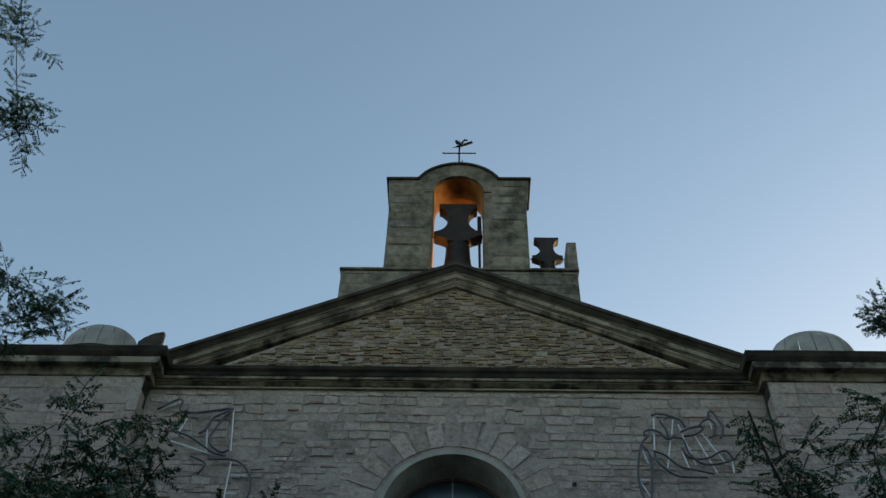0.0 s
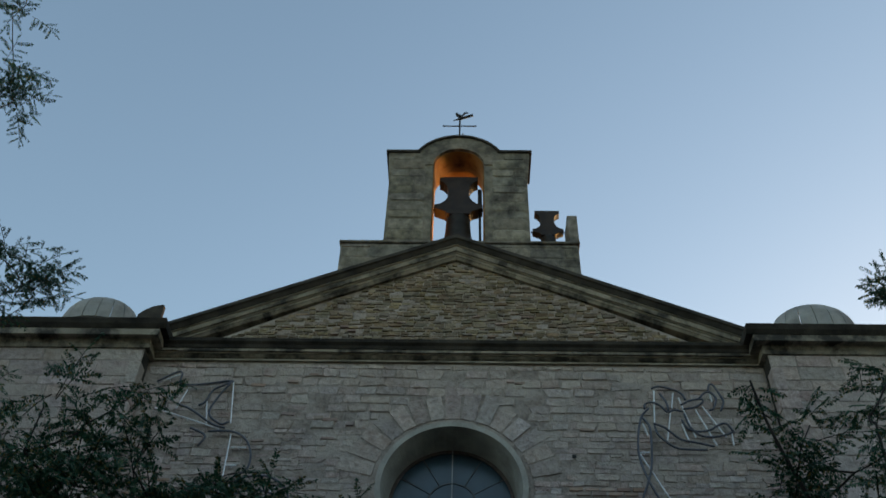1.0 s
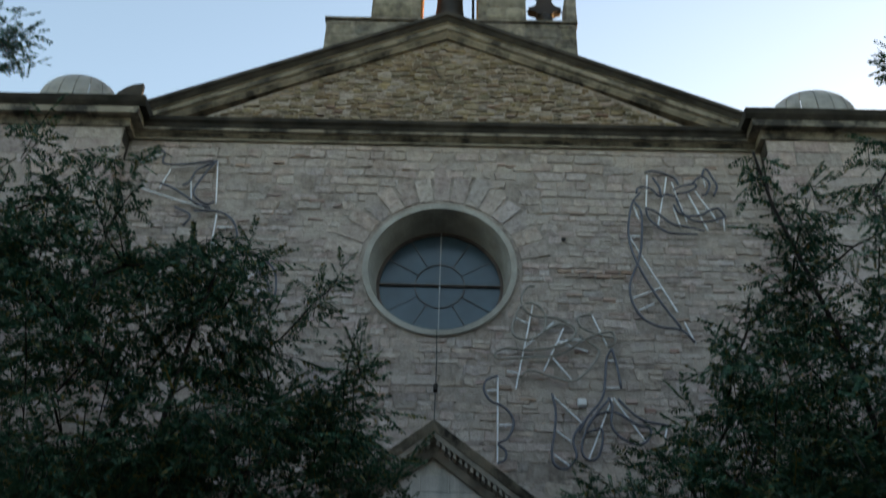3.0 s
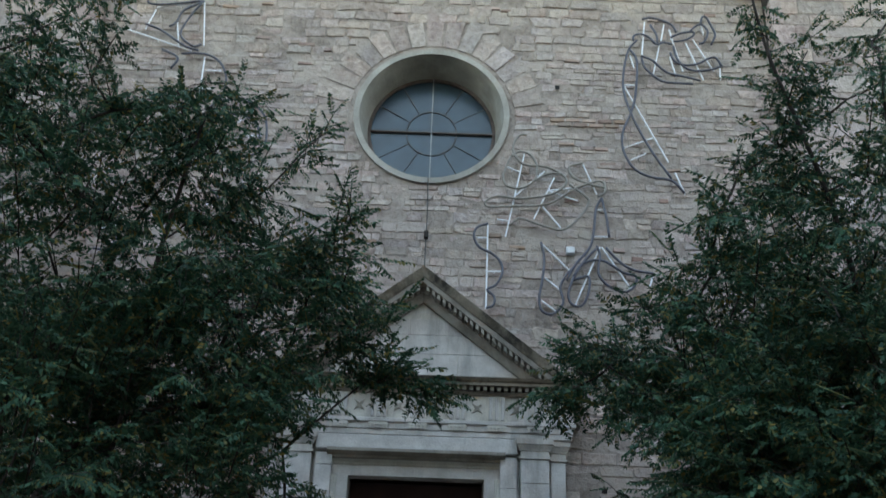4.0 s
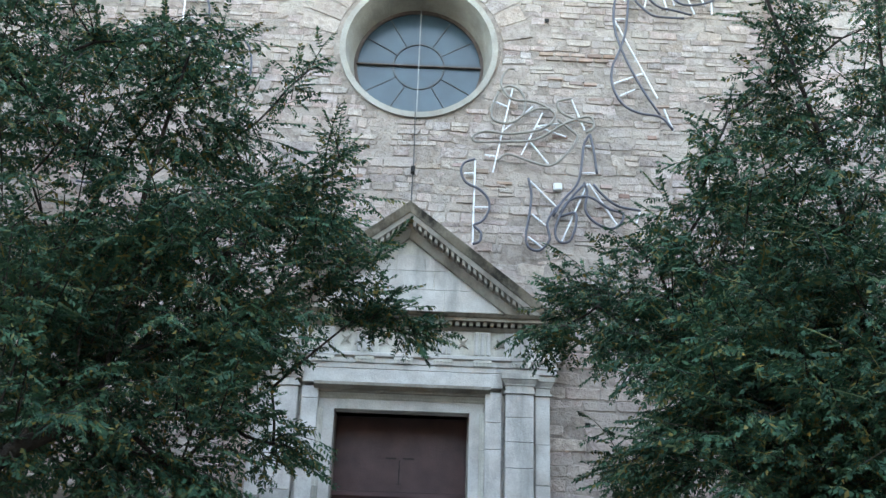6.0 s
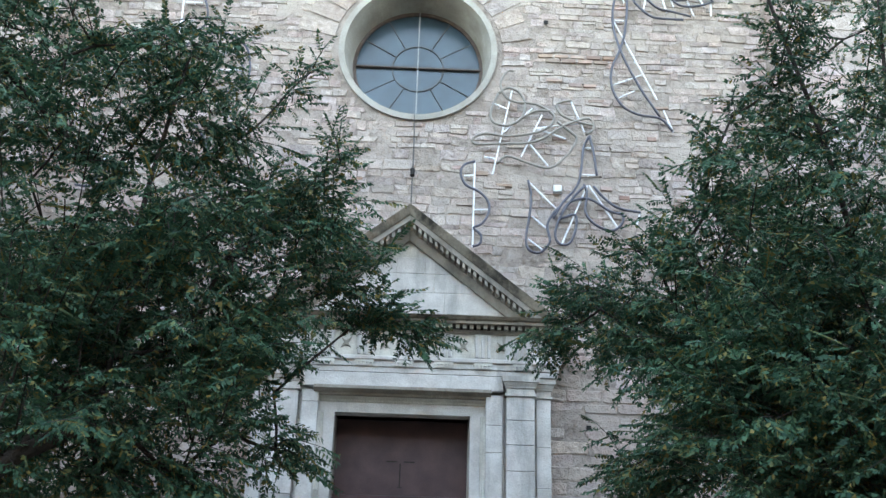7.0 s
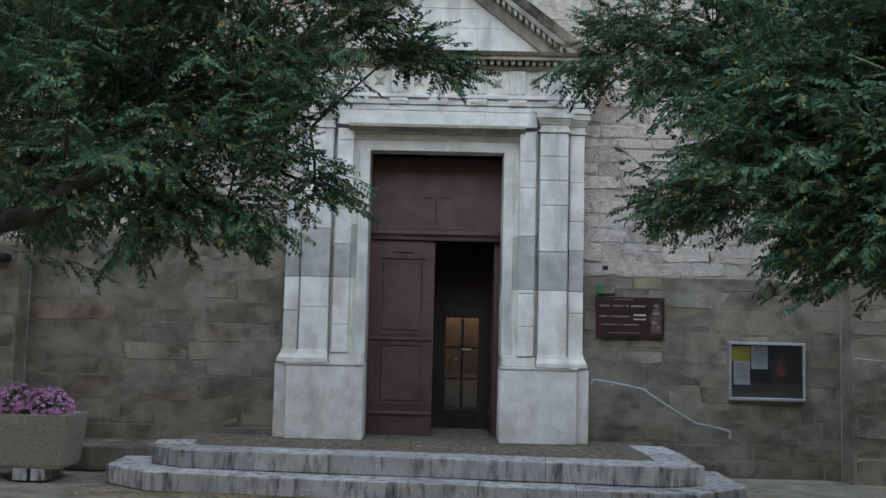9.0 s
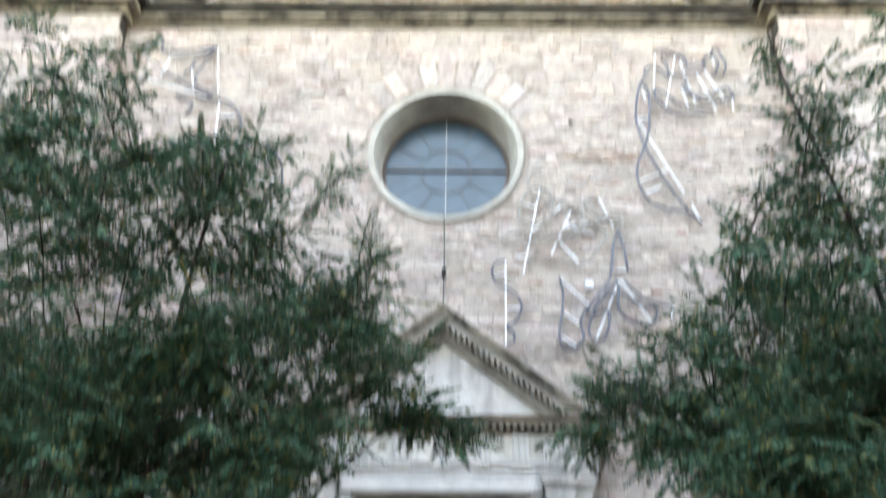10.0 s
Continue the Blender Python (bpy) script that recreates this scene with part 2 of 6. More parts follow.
def leaf_material(name, dark, light, odd):
    """Leaves: green from leaf to leaf, a few turning, some light through the blade."""
    m = bpy.data.materials.new(name)
    m.use_nodes = True
    n, l = m.node_tree.nodes, m.node_tree.links
    bsdf, outp = n["Principled BSDF"], n["Material Output"]
    geo = n.new("ShaderNodeNewGeometry")
    ramp = n.new("ShaderNodeValToRGB")
    e = ramp.color_ramp.elements
    e[0].color, e[1].color = (*dark, 1), (*odd, 1)
    e[1].position = 1.0
    mid = e.new(0.78)
    mid.color = (*light, 1)
    l.new(geo.outputs["Random Per Island"], ramp.inputs["Fac"])
    nz = n.new("ShaderNodeTexNoise")
    nz.inputs["Scale"].default_value = 1.6
    l.new(geo.outputs["Position"], nz.inputs["Vector"])
    hs = n.new("ShaderNodeHueSaturation")
    mr = n.new("ShaderNodeMapRange")
    mr.inputs["From Min"].default_value, mr.inputs["From Max"].default_value = 0.3, 0.7
    mr.inputs["To Min"].default_value, mr.inputs["To Max"].default_value = 0.7, 1.3
    l.new(nz.outputs["Fac"], mr.inputs["Value"])
    l.new(mr.outputs["Result"], hs.inputs["Value"])
    l.new(ramp.outputs["Color"], hs.inputs["Color"])
    l.new(hs.outputs["Color"], bsdf.inputs["Base Color"])
    bsdf.inputs["Roughness"].default_value = 0.6
    bsdf.inputs["Specular IOR Level"].default_value = 0.2
    tr = n.new("ShaderNodeBsdfTranslucent")
    l.new(hs.outputs["Color"], tr.inputs["Color"])
    mx = n.new("ShaderNodeMixShader")
    mx.inputs["Fac"].default_value = 0.17
    l.new(bsdf.outputs["BSDF"], mx.inputs[1])
    l.new(tr.outputs["BSDF"], mx.inputs[2])
    l.new(mx.outputs["Shader"], outp.inputs["Surface"])
    return m


M_LEAF = leaf_material("pinnate_leaves", (0.017, 0.06, 0.037), (0.054, 0.13, 0.067), (0.19, 0.14, 0.034))
M_FLOWERLEAF = leaf_material("flower_leaves", (0.025, 0.06, 0.02), (0.06, 0.11, 0.04), (0.08, 0.1, 0.03))
M_DRYLEAF = leaf_material("fallen_leaves", (0.3, 0.2, 0.08), (0.45, 0.36, 0.18), (0.2, 0.13, 0.06))


def glass(name, tint, through_, rough):
    m = bpy.data.materials.new(name)
    m.use_nodes = True
    b = m.node_tree.nodes["Principled BSDF"]
    n, l = m.node_tree.nodes, m.node_tree.links
    nz = n.new("ShaderNodeTexNoise")
    nz.inputs["Scale"].default_value, nz.inputs["Detail"].default_value = 3.0, 6
    rp = n.new("ShaderNodeValToRGB")
    rp.color_ramp.elements[0].color = (*[c * 0.45 for c in tint], 1)
    rp.color_ramp.elements[1].color = (*[c * 1.6 for c in tint], 1)
    g = n.new("ShaderNodeNewGeometry")
    l.new(g.outputs["Position"], nz.inputs["Vector"])
    l.new(nz.outputs["Fac"], rp.inputs["Fac"])
    l.new(rp.outputs["Color"], b.inputs["Base Color"])
    b.inputs["Roughness"].default_value = rough
    b.inputs["Transmission Weight"].default_value = through_
    b.inputs["IOR"].default_value = 1.5
    return m


# the sky's blue reflection is put into the base colour of these panes
M_GLASS = glass("sky_tinted_glass", (0.04, 0.075, 0.098), 0.25, 0.2)
M_PANE = glass("clear_pane", (0.62, 0.62, 0.6), 1.0, 0.01)


# ---- building helpers ----
def finish(bm, name, mat):
    me = bpy.data.meshes.new(name)
    bm.to_mesh(me)
    bm.free()
    me.materials.append(mat)
    return me


def part(name, bm, mat, parent=None, label="", smooth=False):
    """Links a bmesh, in world metres, as one mesh object under a thing or a part."""
    me = finish(bm, name, mat)
    if smooth:
        me.polygons.foreach_set("use_smooth", [True] * len(me.polygons))
    ob = new(name, me)
    if parent is not None:
        ob.parent = parent
        at = Vector((0, 0, 0))
        up = parent
        while up is not None:
            at += up.location
            up = up.parent
        me.transform(Matrix.Translation(-at))
    return tagged(ob, label)


def thing(name, at, label, category, group="", kind=""):
    """An Empty at the base of a thing, for its parts."""
    ob = new(name)
    ob.location = at
    ob.empty_display_size = 0.1
    return tagged(ob, label, category, group, kind)


def box(bm, x0, x1, y0, y1, z0, z1, bevel=0.0):
    r = bmesh.ops.create_cube(bm, size=1)
    vs = r["verts"]
    for v in vs:
        v.co = Vector(((x0 + x1) / 2 + v.co.x * (x1 - x0), (y0 + y1) / 2 + v.co.y * (y1 - y0), (z0 + z1) / 2 + v.co.z * (z1 - z0)))
    if bevel:
        es = list({e for v in vs for e in v.link_edges})
        bmesh.ops.bevel(bm, geom=es, offset=bevel, segments=1, affect="EDGES")
    return bm


def a_box(x0, x1, y0, y1, z0, z1, bevel=0.0):
    return box(bmesh.new(), x0, x1, y0, y1, z0, z1, bevel)


def loft(bm, sections, closed=True, caps=True):
    """Bridges rings of points of equal count."""
    rings = [[bm.verts.new(p) for p in s] for s in sections]
    k = len(rings[0])
    for a, b in zip(rings, rings[1:]):
        for i in range(k if closed else k - 1):
            j = (i + 1) % k
            bm.faces.new((a[i], a[j], b[j], b[i]))
    if caps and closed:
        bm.faces.new(rings[0][::-1])
        bm.faces.new(rings[-1])
    bmesh.ops.recalc_face_normals(bm, faces=bm.faces[:])
    return bm


def moulding(profile, ends):
    """A moulding of constant profile [(y, z)...] between the two x in ends."""
    return loft(bmesh.new(), [[(x, y, z) for y, z in profile] for x in ends])


def tube(points, radius, sides=6, smooth_steps=4):
    """A round bar along a smooth line through the points."""
    p = [Vector(q) for q in points]
    line = []
    if len(p) > 2:
        ext = [2 * p[0] - p[1]] + p + [2 * p[-1] - p[-2]]
        for i in range(1, len(ext) - 2):
            a, b, c, d = ext[i - 1:i + 3]
            for s in range(smooth_steps):
                u = s / smooth_steps
                line.append(0.5 * (2 * b + (c - a) * u + (2 * a - 5 * b + 4 * c - d) * u * u + (3 * b - a - 3 * c + d) * u ** 3))
        line.append(p[-1])
    else:
        line = p
    bm = bmesh.new()
    rings = []
    for i, q in enumerate(line):
        way = (line[min(i + 1, len(line) - 1)] - line[max(i - 1, 0)]).normalized()
        side = way.cross(Vector((0.3, 1, 0.2))).normalized()
        other = way.cross(side)
        rad = radius[min(i, len(radius) - 1)] if isinstance(radius, (list, tuple)) else radius
        rings.append([q + rad * (math.cos(t) * side + math.sin(t) * other) for t in [2 * math.pi * k / sides for k in range(sides)]])
    return loft(bm, rings)


def lathe(profile, at, steps=24):
    """A turned body about z: profile [(radius, z)...]."""
    bm = bmesh.new()
    rings = [[(at[0] + r * math.cos(2 * math.pi * k / steps), at[1] + r * math.sin(2 * math.pi * k / steps), at[2] + z) for k in range(steps)]
             for r, z in profile]
    return loft(bm, rings)


def outline_wall(loops, y0, y1):
    """A wall between two y with the outline loops[0] and holes in the others, given as (x, z)."""
    bm = bmesh.new()
    edges = []
    for loop in loops:
        vs = [bm.verts.new((x, y0, z)) for x, z in loop]
        edges += [bm.edges.new((vs[i], vs[(i + 1) % len(vs)])) for i in range(len(vs))]
    bmesh.ops.triangle_fill(bm, use_beauty=True, edges=edges)
    r = bmesh.ops.extrude_face_region(bm, geom=bm.faces[:])
    for v in [g for g in r["geom"] if isinstance(g, bmesh.types.BMVert)]:
        v.co.y = y1
    bmesh.ops.recalc_face_normals(bm, faces=bm.faces[:])
    return bm


# ---- stones laid in courses ----
def stone_shapes(count, rough, worn=1.0):
    """Unit stones, about -0.5 to 0.5 in x and z, proud towards -y; an uneven eight-sided face with worn edges."""
    out = []
    for _ in range(count):
        c = random.uniform(0.05, 0.2) * worn
        base = [(-0.5, -0.5 + c), (-0.5 + c * 0.6, -0.5), (0.5 - c * 0.6, -0.5), (0.5, -0.5 + c), (0.5, 0.5 - c), (0.5 - c * 0.6, 0.5), (-0.5 + c * 0.6, 0.5), (-0.5, 0.5 - c)]
        ring = [(x + random.uniform(-rough, rough) * 0.5, z + random.uniform(-rough, rough)) for x, z in base]
        tilt = random.uniform(-0.18, 0.18), random.uniform(-0.2, 0.2)
        verts = [(x, 0.5, z) for x, z in ring]
        verts += [(x * (1 - 0.02 * worn), -0.25 + tilt[0] * x * 0.6, z * (1 - 0.03 * worn)) for x, z in ring]
        verts += [(x * (1 - 0.12 * worn), -0.5 + tilt[0] * x + tilt[1] * z, z * (1 - 0.2 * worn)) for x, z in ring]
        faces = []
        for r0 in (0, 8):
            for i in range(8):
                j = (i + 1) % 8
                faces.append((r0 + i, r0 + j, r0 + 8 + j, r0 + 8 + i))
        faces.append(tuple(range(16, 24)))
        out.append((np.array(verts), faces))
    return out


def courses(x0, x1, z0, z1, heights, lengths, blocked, seed, split=0.12):
    """Cells (x, z, width, height) of stones in uneven courses; blocked(z) gives the stretches of x to leave free."""
    rng = random.Random(seed)
    cells = []
    z = z0
    while z < z1 - 0.03:
        h = min(rng.uniform(*heights), z1 - z)
        free = [(x0, x1)]
        for a, b in blocked(z + h / 2):
            nxt = []
            for c, d in free:
                if b <= c or a >= d:
                    nxt.append((c, d))
                else:
                    if a > c:
                        nxt.append((c, a))
                    if b < d:
                        nxt.append((b, d))
            free = nxt
        for c, d in free:
            x = c
            while x < d - 0.02:
                w = rng.uniform(*lengths) * (0.7 + 0.6 * h / heights[1])
                if d - (x + w) < lengths[0] * 0.6:
                    w = d - x
                if h > heights[0] * 1.7 and rng.random() < split and w > 0.15:
                    k = rng.uniform(0.35, 0.65)
                    cells.append((x + w / 2, z + h * k / 2, w, h * k))
                    cells.append((x + w / 2, z + h * k + h * (1 - k) / 2, w, h * (1 - k)))
                else:
                    cells.append((x + w / 2, z + h / 2, w, h))
                x += w
        z += h
    return cells


def lay(cells, shapes, face_y, proud, joint, mat, mat_rest, parent, near, name="stone", rest_name="stonework", seed=1, wobble=0.0, missing=0.0, wave=0.0):
    """Stones of the cells: those that near() picks as objects of their own, the rest in one mesh."""
    rng = random.Random(seed)
    meshes = []
    if mat is not None:
        for verts, faces in shapes:
            me = bpy.data.meshes.new(name)
            me.from_pydata([tuple(v) for v in verts], [], faces)
            me.materials.append(mat)
            meshes.append(me)
    V, Fc = [], []
    base = 0
    made = 0
    for x, z, w, h in cells:
        if wave:
            z += wave * noise.noise(Vector((x * 0.9, seed, z * 1.2))) + rng.uniform(-0.25, 0.25) * wave
        k = rng.randrange(len(shapes))
        d = rng.uniform(*proud)
        sw, sh, sd = max(w - joint, 0.02), max(h - joint, 0.015), d + 0.03
        cy = face_y + 0.03 - sd / 2
        turn = rng.uniform(-wobble, wobble)
        if rng.random() < missing:
            continue
        if mat is not None and near(x, z) and made < 300:
            ob = new(name, meshes[k])
            ob.parent = parent
            ob.location = Vector((x, cy, z)) - parent.location
            ob.scale = (sw, sd, sh)
            ob.rotation_euler = (0, turn, 0)
            made += 1
        else:
            verts, faces = shapes[k]
            u = verts * np.array((sw, sd, sh))
            ct, st = math.cos(turn), math.sin(turn)
            V.append(np.stack((u[:, 0] * ct + u[:, 2] * st, u[:, 1], u[:, 2] * ct - u[:, 0] * st), 1) + np.array((x, cy, z)))
            Fc += [tuple(i + base for i in f) for f in faces]
            base += len(verts)
    if V:
        me = bpy.data.meshes.new(rest_name)
        me.from_pydata(np.concatenate(V).tolist(), [], Fc)
        me.materials.append(mat_rest)
        ob = new(rest_name, me)
        ob.parent = parent
        ob.location = -parent.location
        tagged(ob, kind="stuff")


# ---- the plan ----
AXIS = -0.19                       # the facade's middle
WALL_Y = 11.5                      # the facade's face
HALF = 4.8                         # from the middle to the side pavilions
WIN_Z, WIN_R = 8.73, 1.02          # the round window
DOOR_L, DOOR_R, DOOR_TOP, SILL = -0.97, 0.6, 3.71, 0.36
PAV_Y = 11.2

# ground, one sheet to the horizon
bm = bmesh.new()
bmesh.ops.create_grid(bm, x_segments=60, y_segments=60, size=30)
for v in bm.verts:
    v.co.z = 0.02 * noise.noise(v.co * 0.6) - 0.012
for e in [e for e in bm.edges if e.is_boundary]:
    for v in e.verts:
        v.co.x, v.co.y = v.co.x * 60, v.co.y * 60
        v.co.z = -0.1
tagged(part("ground", bm, M_GROUND), "worn grey asphalt square with sandy patches", "ground", kind="structure")

# main wall with its door and round window
circle = [(AXIS + WIN_R * math.cos(a), WIN_Z + WIN_R * math.sin(a)) for a in [2 * math.pi * k / 64 for k in range(64)]]
x0, x1 = AXIS - HALF - 0.05, AXIS + HALF + 0.05
outer = [(x0, -0.2), (DOOR_L, -0.2), (DOOR_L, DOOR_TOP), (DOOR_R, DOOR_TOP), (DOOR_R, -0.2), (x1, -0.2), (x1, 11.05), (x0, 11.05)]
wall = part("wall_main", outline_wall([outer, circle], WALL_Y, 12.0), M_MORTAR)
tagged(wall, "church facade of pale rubble stone in lime mortar", "wall", kind="structure")

# side pavilions, run on unseen as wide plain walls to block the low sun
pav = []
for sgn, nm in ((-1, "wall_west"), (1, "wall_east")):
    a, b = AXIS + sgn * HALF, AXIS + sgn * 16
    pv = part(nm, a_box(min(a, b), max(a, b), PAV_Y, 12.0, -0.2, 11.05), M_MORTAR)
    tagged(pv, "projecting side bay of pale coursed stone", "wall", kind="structure")
    pav.append(pv)
for sgn, z in ((-1, 10.5), (1, 9.75)):
    a = AXIS + sgn * HALF
    part("damp_stain", a_box(min(a, a - sgn * 0.006), max(a, a - sgn * 0.006), PAV_Y + 0.01, WALL_Y - 0.01, z, 10.925), M_CRUST_SHADE, pav[0 if sgn < 0 else 1], "black damp stain below the cornice")
# the rest of the church, closed behind
tagged(part("wall_back", a_box(AXIS - 16, AXIS + 16, 26, 26.5, -0.2, 11.0), M_INSIDE), "plain rear wall of the church", "wall", kind="structure")
for sgn, nm in ((-1, "wall_side_west"), (1, "wall_side_east")):
    a = AXIS + sgn * 15.6
    tagged(part(nm, a_box(a - 0.3, a + 0.3, 12.0, 26, -0.2, 11.0), M_INSIDE), "plain side wall of the church", "wall", kind="structure")
tagged(part("ceiling", a_box(AXIS - 16, AXIS + 16, 12.0, 26.4, 11.0, 11.3), M_INSIDE), "plain ceiling slab of the church", "ceiling", kind="structure")
bm = loft(bmesh.new(), [[(AXIS - 5.2, y, 11.3), (AXIS, y, 13.0), (AXIS + 5.2, y, 11.3)] for y in (12.4, 26.4)])
tagged(part("roof", bm, M_ROOF), "low clay-tiled roof behind the gable", "roof", kind="structure")

# unseen plain walls added behind and beside to cut low sky light
for nm, q in (("wall_square_south", (-22, 22, -15.5, -15, -0.2, 14)), ("wall_square_west", (-17, -16.5, -15, 11, -0.2, 12)), ("wall_square_east", (16.5, 17, -15, 11, -0.2, 12))):
    tagged(part(nm, a_box(*q), M_SCREEN), "plain unseen screen wall added to block low sky light", "wall", kind="structure")

# gable field above the cornice
tymp = part("wall_gable", outline_wall([[(AXIS - 4.6, 11.0), (AXIS + 4.6, 11.0), (AXIS, 13.35)]], WALL_Y + 0.02, 12.0), M_MORTAR)
tagged(tymp, "triangular gable field of thin weathered rubble", "wall", kind="structure")


# horizontal cornice
def cornice_run(name, xa, xb, y, zb, label):
    ob = thing(name, ((xa + xb) / 2, y, zb), label, "cornice", kind="structure")
    part("bed_moulding", moulding([(y + 0.05, zb), (y - 0.03, zb), (y - 0.03, zb + 0.035), (y - 0.06, zb + 0.05), (y - 0.1, zb + 0.085), (y + 0.05, zb + 0.085)], (xa, xb)), M_CORNICE, ob)
    part("corona", moulding([(y + 0.05, zb + 0.101), (y - 0.15, zb + 0.101), (y - 0.15, zb + 0.15), (y + 0.05, zb + 0.15)], (xa, xb)), M_CORNICE, ob)
    part("cyma", moulding([(y + 0.05, zb + 0.152), (y - 0.165, zb + 0.152), (y - 0.19, zb + 0.2), (y - 0.235, zb + 0.235), (y - 0.25, zb + 0.285), (y + 0.05, zb + 0.3)], (xa, xb)), M_CRUST_SHADE, ob,
         "blackened weathered top moulding")
    part("fillet", a_box(xa, xb, y - 0.115, y + 0.04, zb + 0.0855, zb + 0.0995), M_FILLET, ob)
    part("fillet", a_box(xa, xb, y - 0.045, y + 0.04, zb - 0.004, zb + 0.024), M_FILLET, ob)
    return ob


cornice_run("cornice", AXIS - HALF, AXIS + HALF, WALL_Y, 10.93, "straight stone cornice with black crust along its top")
for sgn in (-1, 1):
    a, b = AXIS + sgn * (HALF - 0.02), AXIS + sgn * 16
    xa, xb = min(a, b), max(a, b)
    ob = thing("side_cornice", ((xa + xb) / 2, PAV_Y, 10.92), "heavy side bay cornice blackened by weather", "cornice", kind="structure")
    y, zb = PAV_Y, 10.93
    for nm, prof, mt, grow in (
            ("bed_moulding", [(y + 0.3, zb), (y - 0.03, zb), (y - 0.05, zb + 0.05), (y - 0.1, zb + 0.12), (y + 0.3, zb + 0.12)], M_CORNICE, 0.06),
            ("corona", [(y + 0.3, zb + 0.122), (y - 0.2, zb + 0.122), (y - 0.2, zb + 0.24), (y + 0.3, zb + 0.24)], M_CORNICE, 0.2),
            ("cyma", [(y + 0.3, zb + 0.242), (y - 0.21, zb + 0.242), (y - 0.26, zb + 0.3), (y - 0.3, zb + 0.38), (y + 0.6, zb + 0.4)], M_CRUST_SHADE, 0.3)):
        e0, e1 = (xa, xb + grow) if sgn < 0 else (xa - grow, xb)
        part(nm, moulding(prof, (e0, e1)), mt, ob)

# raking cornices of the gable
for sgn in (-1, 1):
    ob = thing("raking_cornice", (AXIS + sgn * 2.3, WALL_Y, 12.2), "sloping stone gable cornice blackened by weather", "cornice", kind="structure")
    top0, top1, low0, low1, reach = 13.61, 11.43, 13.2, 11.06, HALF + 0.02
    for nm, f0, f1, ya, yb, mt in (("soffit_moulding", 0.0, 0.25, 0.04, 0.08, M_CORNICE), ("fillet", 0.255, 0.31, 0.1, 0.1, M_FILLET), ("fascia", 0.315, 0.55, 0.13, 0.14, M_CORNICE), ("fillet", 0.555, 0.6, 0.165, 0.165, M_FILLET),
                                   ("cyma", 0.605, 1.0, 0.18, 0.25, M_CRUST_SHADE)):
        secs = []
        for u in (0.0, 1.0):
            zt, zl = top0 + (top1 - top0) * u, low0 + (low1 - low0) * u
            x = AXIS + sgn * reach * u
            za, zb = zl + (zt - zl) * f0, zl + (zt - zl) * f1
            secs.append([(x, WALL_Y + 0.45, za), (x, WALL_Y - ya, za), (x, WALL_Y - (ya + yb) / 2 - 0.005, za + (zb - za) * 0.45), (x, WALL_Y - yb, za + (zb - za) * 0.55),
                         (x, WALL_Y - yb, zb), (x, WALL_Y + 0.45, zb)])
        part(nm, loft(bmesh.new(), secs), mt, ob)

# ---- belfry on the gable ----
TY0, TY1 = 11.55, 12.3
TX = -0.17
belfry = thing("belfry", (TX, 11.9, 12.6), "weathered stone bell gable with one arched opening", "belfry")
part("base_block", a_box(-2.24, 1.97, TY0 + 0.03, 12.5, 12.3, 13.70, 0.015), M_TOWER, belfry)
part("base_coping", a_box(-2.27, 2.0, TY0 - 0.01, 12.52, 13.705, 13.76, 0.012), M_TOWER, belfry)


def belfry_front():
    arch = []
    cz = 15.85
    for k in range(25):
        a = math.pi * k / 24
        arch.append((TX + 0.49 * math.cos(a), cz + 0.49 * math.sin(a)))
    top = []
    for k in range(21):
        a = radians(28) + (math.pi - 2 * radians(28)) * k / 20
        top.append((TX + 0.86 * math.cos(a), cz + 0.86 * math.sin(a)))
    loop = [(1.13, 13.76), (1.13, 15.3), (1.2, 16.1), (1.2, 16.22)] + top + [(-1.54, 16.22), (-1.54, 16.1), (-1.49, 15.3), (-1.49, 13.76),
            (TX - 0.49, 13.76)] + arch[::-1] + [(TX + 0.49, 13.76)]
    return outline_wall([loop], TY0, TY1)


body = part("tower_body", belfry_front(), M_TOWER, belfry)
# coping slabs on the shoulders and over the arch
part("shoulder_coping", a_box(-1.59, TX - 0.75, TY0 - 0.04, TY1 + 0.04, 16.223, 16.29, 0.01), M_CRUST_SHADE, belfry, "blackened stone coping slab")
part("shoulder_coping", a_box(TX + 0.75, 1.25, TY0 - 0.04, TY1 + 0.04, 16.223, 16.29, 0.01), M_CRUST_SHADE, belfry, "blackened stone coping slab")
secs = []
for k in range(25):
    a = radians(26) + (math.pi - 2 * radians(26)) * k / 24
    c, s = math.cos(a), math.sin(a)
    secs.append([(TX + r * c, y, 15.85 + r * s) for r, y in ((0.862, TY0 - 0.04), (0.905, TY0 - 0.04), (0.905, TY1 + 0.04), (0.862, TY1 + 0.04))])
part("arch_coping", loft(bmesh.new(), secs), M_CRUST_SHADE, belfry, "blackened curved coping over the arch")
# lining of the opening, its ochre colour adds to the warm light
secs = []
line = [(TX - 0.488, 13.77), (TX - 0.488, 15.0)] + [(TX + 0.488 * math.cos(a), 15.85 + 0.488 * math.sin(a)) for a in [math.pi * (1 - k / 24) for k in range(25)]] + [(TX + 0.488, 15.0), (TX + 0.488, 13.77)]
for x, z in line:
    d = Vector((x - TX, 0, max(z - 15.85, 0))).normalized() * 0.012
    secs.append([(x, TY0 + 0.05, z), (x - d.x, TY0 + 0.05, z - d.z), (x - d.x, TY1 - 0.01, z - d.z), (x, TY1 - 0.01, z)])
part("arch_lining", loft(bmesh.new(), secs), M_ORANGE, belfry, "arch lining with the warm glow put into its orange colour")
part("post", a_box(1.82, 2.0, TY0 + 0.05, 12.1, 13.76, 14.5, 0.015), M_TOWER, belfry, "short stone post beside the small bell")

